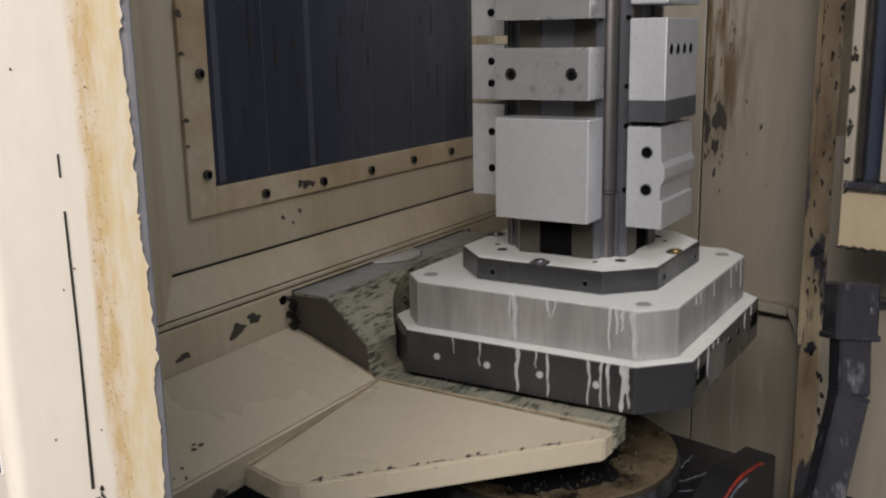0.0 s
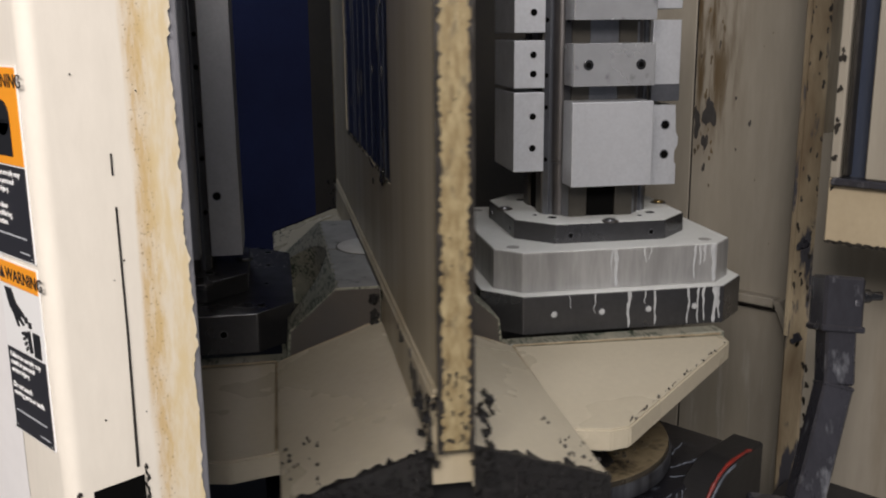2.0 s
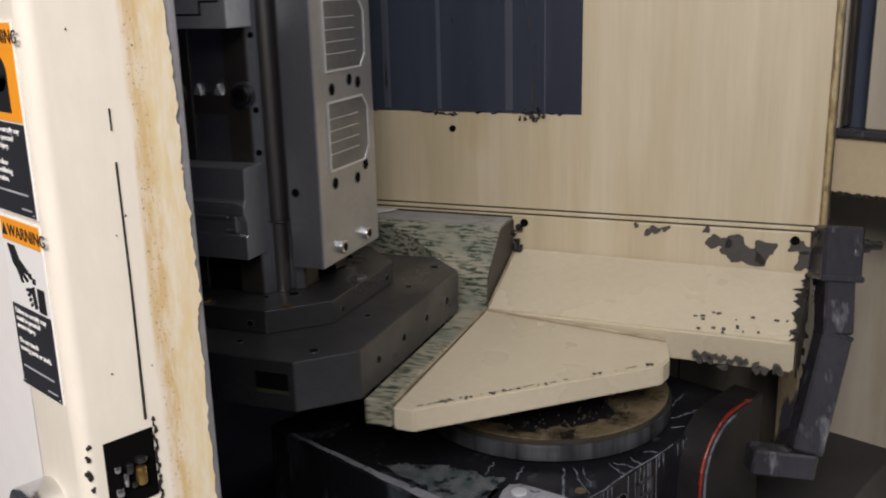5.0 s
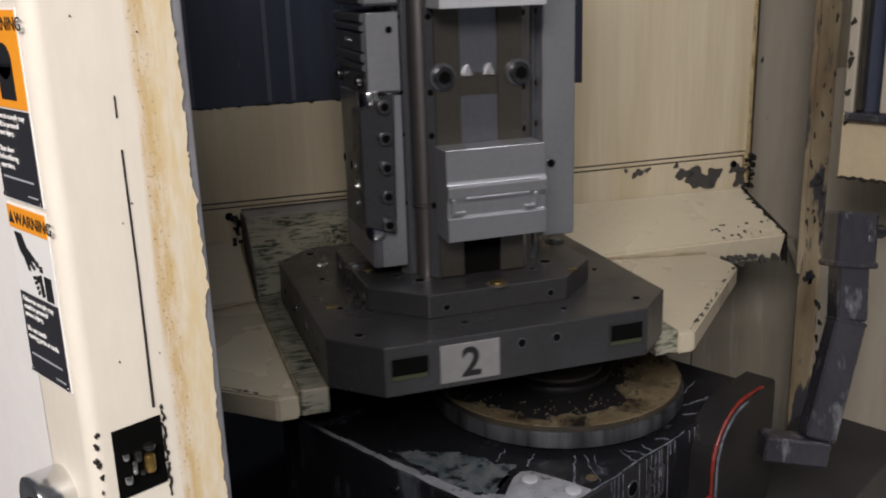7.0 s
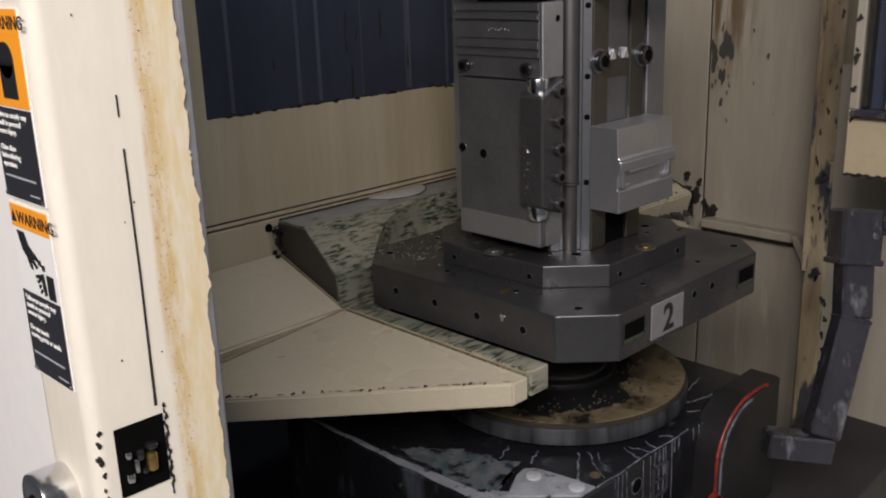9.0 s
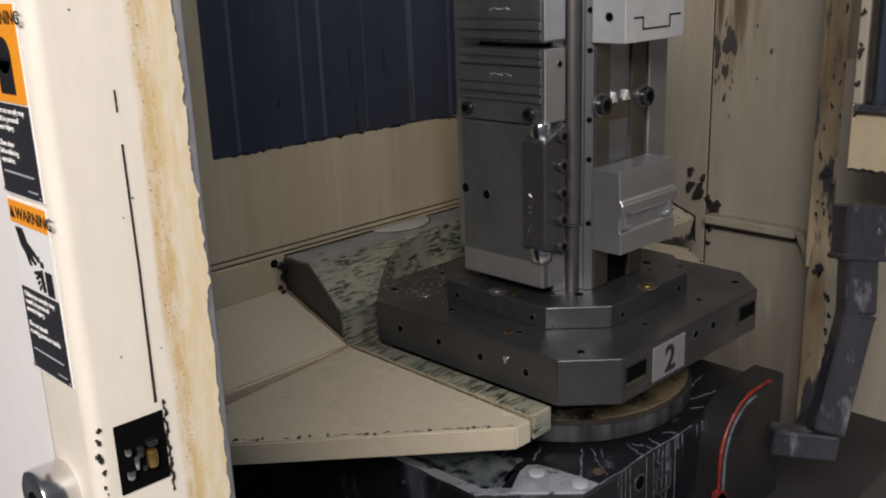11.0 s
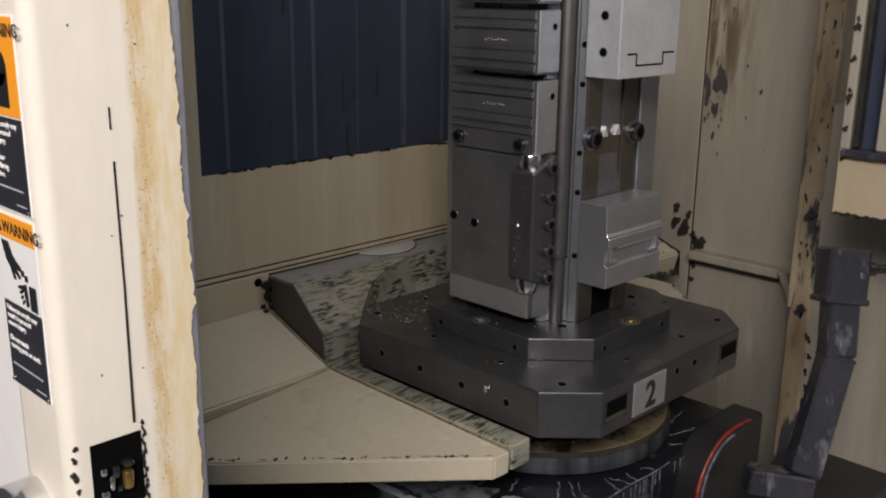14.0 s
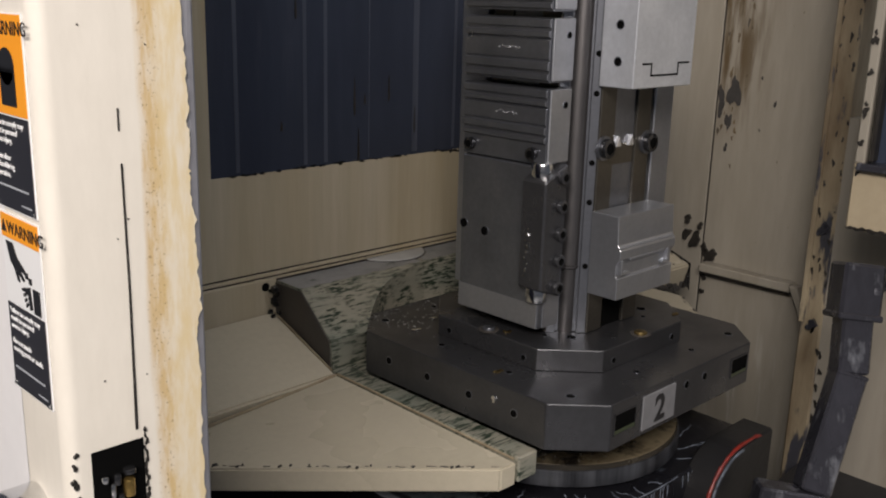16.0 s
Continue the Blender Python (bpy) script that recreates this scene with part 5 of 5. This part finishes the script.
    for h in (0.085, 0.232):
        cyl("clamp_toe", CHROME, bar, (-0.118, -0.060, b + h), 0.013, 0.018, "z", 24, 0.002, "bright rounded clamp toe")
    bm = bmesh.new()
    for k in range(9):
        put_blot(bm, (-0.1358, -0.055 - 0.002 * (k % 3), b + 0.11 + 0.007 * k), 0.0014 + 0.0008 * (k % 2), 700 + k, "x", 0.001, 7, 0.8)
    part("swarf", bm, CHROME, bar, "bright swarf caught on the bar")["kind"] = "stuff"
    for k, (z0, z1) in enumerate(((0.238, 0.325), (0.330, 0.402), (0.407, 0.470))):
        out = [(-0.083, b + z0), (-0.1215, b + z0), (-0.1215, b + z0 + 0.022 * (k == 0) + 0.002)]
        lo, span = z0 + 0.022 * (k == 0) + 0.003, z1 - z0 - 0.022 * (k == 0) - 0.006
        for f0, f1, d in ((0.0, 0.10, 0.1255), (0.10, 0.16, 0.1225), (0.16, 0.30, 0.1262), (0.30, 0.34, 0.1225), (0.34, 0.66, 0.1245), (0.66, 0.70, 0.1220), (0.70, 0.80, 0.1262), (0.80, 0.86, 0.1225), (0.86, 1.0, 0.1255)):
            out += [(-d, b + lo + span * f0 + 0.0005), (-d, b + lo + span * f1 - 0.0005)]
        out += [(-0.1215, b + z1 - 0.002), (-0.083, b + z1 - 0.002)]
        rb = prism("ribbed_block", STEEL_MID, p, out, -0.066, 0.062, "y", 0.0004, "ribbed aluminium block with stepped lands")
        bm = bmesh.new()
        for m in range(7):
            put_blot(bm, (-0.1248, -0.022 + 0.005 * m, b + lo + span * 0.5 + 0.001 * (m % 3)), 0.0010, 1400 + m, "x", 0.0004, 8, 1.2)
        part("milled_mark", bm, POLISHED, rb)["kind"] = "stuff"
        box("block_end", ALU, rb, -0.1205, -0.084, -0.069, -0.0662, b + z0 + 0.002, b + z1 - 0.002, 0.0008)
        hole(rb, (-0.095, -0.0692, b + z1 - 0.02), 0.0035, "y", rim=True)
    for y in (-0.048, 0.049):
        cap_screw(p, (-0.1215, y, b + 0.250), 0.0075, "x", -1)
    rng = random.Random(14)
    for x, y, yellow in ((-0.172, -0.055, True), (-0.120, -0.02, True), (-0.15, 0.11, False), (-0.10, 0.13, False), (0.10, -0.118, True)):
        bm = bmesh.new()
        for k in range(5):
            put_blot(bm, (x + rng.uniform(-0.004, 0.004), y + rng.uniform(-0.003, 0.003), b + (0.028 if abs(x) < 0.13 and abs(y) < 0.13 else 0.001)), rng.uniform(0.0008, 0.0022), 960 + k, "z", 0.0007, 8, 2.2)
        part("swarf_chip", bm, BRASS if yellow else CHROME, pl, "curl of swarf")
    bm = put_blot(bmesh.new(), (-0.2008, -0.075, 0.036), 0.0035, 990, "x", 0.0012, 9, 1.0)
    part("swarf_chip", bm, CHROME, pl, "bright chip of swarf")
    bm = bmesh.new()
    for k in range(110):
        put_cyl(bm, (rng.uniform(-0.17, -0.05), rng.uniform(0.12, 0.195) if k % 5 else rng.uniform(0.05, 0.19), b + 0.0003), rng.uniform(0.0004, 0.0012), 0.0007, "z", 7)
    part("coolant_drop", bm, STEEL_PLATE, pl, "drops of coolant")["kind"] = "stuff"
    # back face
    bk = jaw(p, turn_z(2), -0.060, 0.060, 0.086, 0.131, b + 0.048, b + 0.470, ALU, "tall plain aluminium plate", False, 0, "back_plate")
    for s in (-1, 1):
        hole(bk, (s * 0.060, -0.099, b + 0.136), 0.0055, "x", rim=True)
    return p


def pallet_wet():
    """The pale, coolant-wet pallet with a thick riser and aluminium parts on every face."""
    p = empty("loaded_pallet", pose(0, REACH, DECK - BASE, 0, 0, 180), "coolant-wet pallet with a thick riser and aluminium parts", "pallet", "loaded pallets")
    pl = base_plate(p, STEEL_DARK, False)
    box("number_plate", STEEL_MID, pl, -0.092, -0.026, -HALF - 0.0022, -HALF, 0.0065, 0.0485, 0.0006, "grimy blank number plate")
    wet = part("lit_wet_film", put_prism(bmesh.new(), octagon(0.1985, 0.0495), BASE, BASE + 0.0008, "z"), LIT_WETTOP, pl, "wet film on the rim, painted pale for light from above")
    z1 = BASE + 0.058
    rs = riser(p, STEEL_PLATE, 0.180, 0.034, BASE + 0.001, z1, "riser_plate", "thick chamfered riser streaked with coolant")
    part("lit_wet_film", put_prism(bmesh.new(), octagon(0.1785, 0.0335), z1, z1 + 0.0008, "z"), LIT_WETTOP, rs)
    for a in range(4):
        c = Matrix.Rotation(a * math.pi / 2, 3, "Z") @ Vector((-0.150, -0.140, 0))
        cyl("sunk_plug", STEEL_PLATE, rs, (c.x, c.y, z1 + 0.0006), 0.0095, 0.0012, "z", 20, 0, "round plug under the wet film")
    z2 = z1 + 0.029
    sub = riser(p, STEEL_DARK, 0.134, 0.050, z1 + 0.001, z2, "sub_plate", "chamfered tombstone base plate")
    part("lit_wet_film", put_prism(bmesh.new(), octagon(0.1325, 0.0495), z2, z2 + 0.0008, "z"), LIT_WETTOP, sub)
    sub_details(sub, z2 + 0.0008, 0.134, 0.029)
    # runs of white coolant down the sides, gathered near one corner
    rng = random.Random(77)

    def run_down(bm, y, zt, h, w, axis, lo, hi):
        mid, sway, n = [], 0.0, 8
        for k in range(n + 1):
            sway = 0.75 * sway + rng.gauss(0, 0.0009)
            mid.append((y + sway, zt - h * k / n))
        wide = [w * (1.9 - 1.2 * k / n) * rng.uniform(0.6, 1.2) if k < n - 1 else w * (1.15 if k == n - 1 else 0.4) for k in range(n + 1)]
        put_prism(bm, [(m - v, q) for (m, q), v in zip(mid, wide)] + [(m + v, q) for (m, q), v in reversed(list(zip(mid, wide)))], lo, hi, axis)

    bm, bm2 = bmesh.new(), bmesh.new()
    for s in (-1, 1):
        for y, h, w in ((-0.006, 0.053, 0.0016), (-0.045, 0.052, 0.0011), (-0.096, 0.053, 0.0010), (-0.111, 0.053, 0.0009), (-0.121, 0.050, 0.0010), (-0.137, 0.054, 0.0026),
                        (-0.143, 0.048, 0.0012), (-0.030, 0.020, 0.0006), (0.045, 0.030, 0.0004), (0.082, 0.020, 0.0004)):
            run_down(bm, y, BASE, h, w, "x", *sorted((s * 0.1995, s * 0.2007)))
        for y, h, w in ((0.009, 0.056, 0.0022), (0.014, 0.050, 0.0008), (-0.034, 0.022, 0.0008), (-0.043, 0.018, 0.0006), (-0.112, 0.050, 0.0011), (-0.120, 0.030, 0.0009), (-0.126, 0.026, 0.0011), (-0.140, 0.056, 0.0026)):
            run_down(bm2, y, z1, h, w, "x", *sorted((s * 0.1795, s * 0.1806)))
    for i in range(6):
        run_down(bm, rng.uniform(-0.145, 0.145), BASE, rng.uniform(0.015, 0.05), rng.uniform(0.0006, 0.0014), "y", -0.2007, -0.1995)
    for i in range(7):
        run_down(bm2, rng.uniform(-0.14, 0.14), z1, rng.uniform(0.01, 0.05), rng.uniform(0.0005, 0.0011), "y", -0.1806, -0.1795)
    for s in (-1, 1):
        for y in (-0.105, -0.035, 0.035, 0.105):
            cyl("filled_hole", DRIP, pl, (s * 0.2004, y, 0.028), 0.0042, 0.0022, "x", 16)
    part("coolant_run", bm, DRIP, pl, "white runs of coolant")["kind"] = "stuff"
    part("coolant_run", bm2, DRIP, rs, "white runs of coolant")["kind"] = "stuff"
    column(p, z2, z2 + 0.42, 0.079, 0.046, STEEL_MID, STEEL_GROOVE)
    b = BASE
    for q, deep in ((3, 0.128), (1, 0.128)):
        t = turn_z(q)
        jaw(p, t, -0.061, 0.061, 0.083, deep, b + 0.140, b + 0.262, ALU_WET, "square pale aluminium blank", False)
        jaw(p, t, -0.061, 0.061, 0.083, deep, b + 0.284, b + 0.344, POLISHED, "bright machined aluminium block with two screws")
        jaw(p, t, -0.061, 0.061, 0.083, deep, b + 0.376, b + 0.45, POLISHED, "bright machined aluminium block with two screws")
    for z0, z1 in ((0.155, 0.273), (0.279, 0.348), (0.359, 0.455)):
        bk = jaw(p, turn_z(2), -0.061, 0.061, 0.083, 0.130, b + z0, b + z1, ALU_WET, "pale flat aluminium plate", False, 0, "back_plate")
        for s in (-1, 1):
            for h in (0.3, 0.7):
                hole(bk, (s * 0.061, -0.101, b + z0 + (z1 - z0) * h), 0.005, "x", rim=False)
    for q in (0,):
        t = turn_z(q)
        lo = jaw(p, t, -0.061, 0.061, 0.083, 0.128, b + 0.128, b + 0.250, ALU_WET, "stepped aluminium part in the fixture", False, 1)
        for s in (-1, 1):
            hole(lo, (s * 0.061, -0.108, b + 0.175), 0.006, "x", rim=True)
            hole(lo, (s * 0.061, -0.108, b + 0.22), 0.006, "x", rim=True)
        md = jaw(p, t, -0.061, 0.061, 0.083, 0.128, b + 0.256, b + 0.376, ALU_WET, "pale aluminium part with a row of bores", False)
        for x in (-0.045, -0.020, 0.005, 0.030):
            hole(md, (x, -0.128, b + 0.34), 0.0055, "y", rim=True)
        box("jaw_shim", STEEL_MID, md, -0.0615, 0.0615, -0.1285, -0.083, b + 0.256, b + 0.282, 0.001)
        jaw(p, t, -0.061, 0.061, 0.083, 0.128, b + 0.392, b + 0.455, ALU_WET, "bright machined aluminium block", True)
    return p


PALLET_TWO = pallet_numbered()
PALLET_WET = pallet_wet()
# ---- the changer's half turn, raised, then its lowering ----
TURN = [(0.0, -166.0), (0.5, -155.4), (1.0, -145.1), (1.5, -135.2), (2.0, -125.6), (2.5, -115.5), (3.0, -105.8), (3.5, -96.4), (4.0, -86.6),
        (6.5, -37.0), (7.0, -26.8), (7.5, -16.4), (8.0, -7.4), (8.5, -2.2), (9.0, 0.0), (9.5, 0.0), (10.0, 0.0), (10.5, 0.0), (11.0, 0.0), (16.0, 0.0)]


def turn_at(t):
    """Degrees at t: a smooth curve through the rows."""
    for i in range(len(TURN) - 1):
        (t0, a0), (t1, a1) = TURN[i], TURN[i + 1]
        if t <= t1:
            before, after = TURN[max(i - 1, 0)], TURN[min(i + 2, len(TURN) - 1)]
            m0 = (a1 - before[1]) / (t1 - before[0]) * (t1 - t0)
            m1 = (after[1] - a0) / (after[0] - t0) * (t1 - t0)
            u = (t - t0) / (t1 - t0)
            return (2 * u ** 3 - 3 * u ** 2 + 1) * a0 + (u ** 3 - 2 * u ** 2 + u) * m0 + (3 * u ** 2 - 2 * u ** 3) * a1 + (u ** 3 - u ** 2) * m1
    return 0.0


def drop_at(t):
    u = min(1.0, max(0.0, (t - 9.5) / 1.4))
    return -0.0557 * (3 * u * u - 2 * u ** 3)


def motions():
    steps = [i * 0.2 for i in range(46)] + [9.5, 9.8, 10.1, 10.4, 10.7, 10.9, 11.2, 13.0, 16.0]
    for thing, reach, extra in ((CHANGER, 0.0, 0.0), (PALLET_TWO, -REACH, 0.0), (PALLET_WET, REACH, 180.0)):
        rest = thing.matrix_basis.translation.z
        rows = []
        for t in steps:
            a = turn_at(t)
            r = radians(a)
            rows.append((t, pose(-reach * math.sin(r), reach * math.cos(r), rest + drop_at(t), 0, 0, a + extra)))
        walk(thing, rows)


motions()
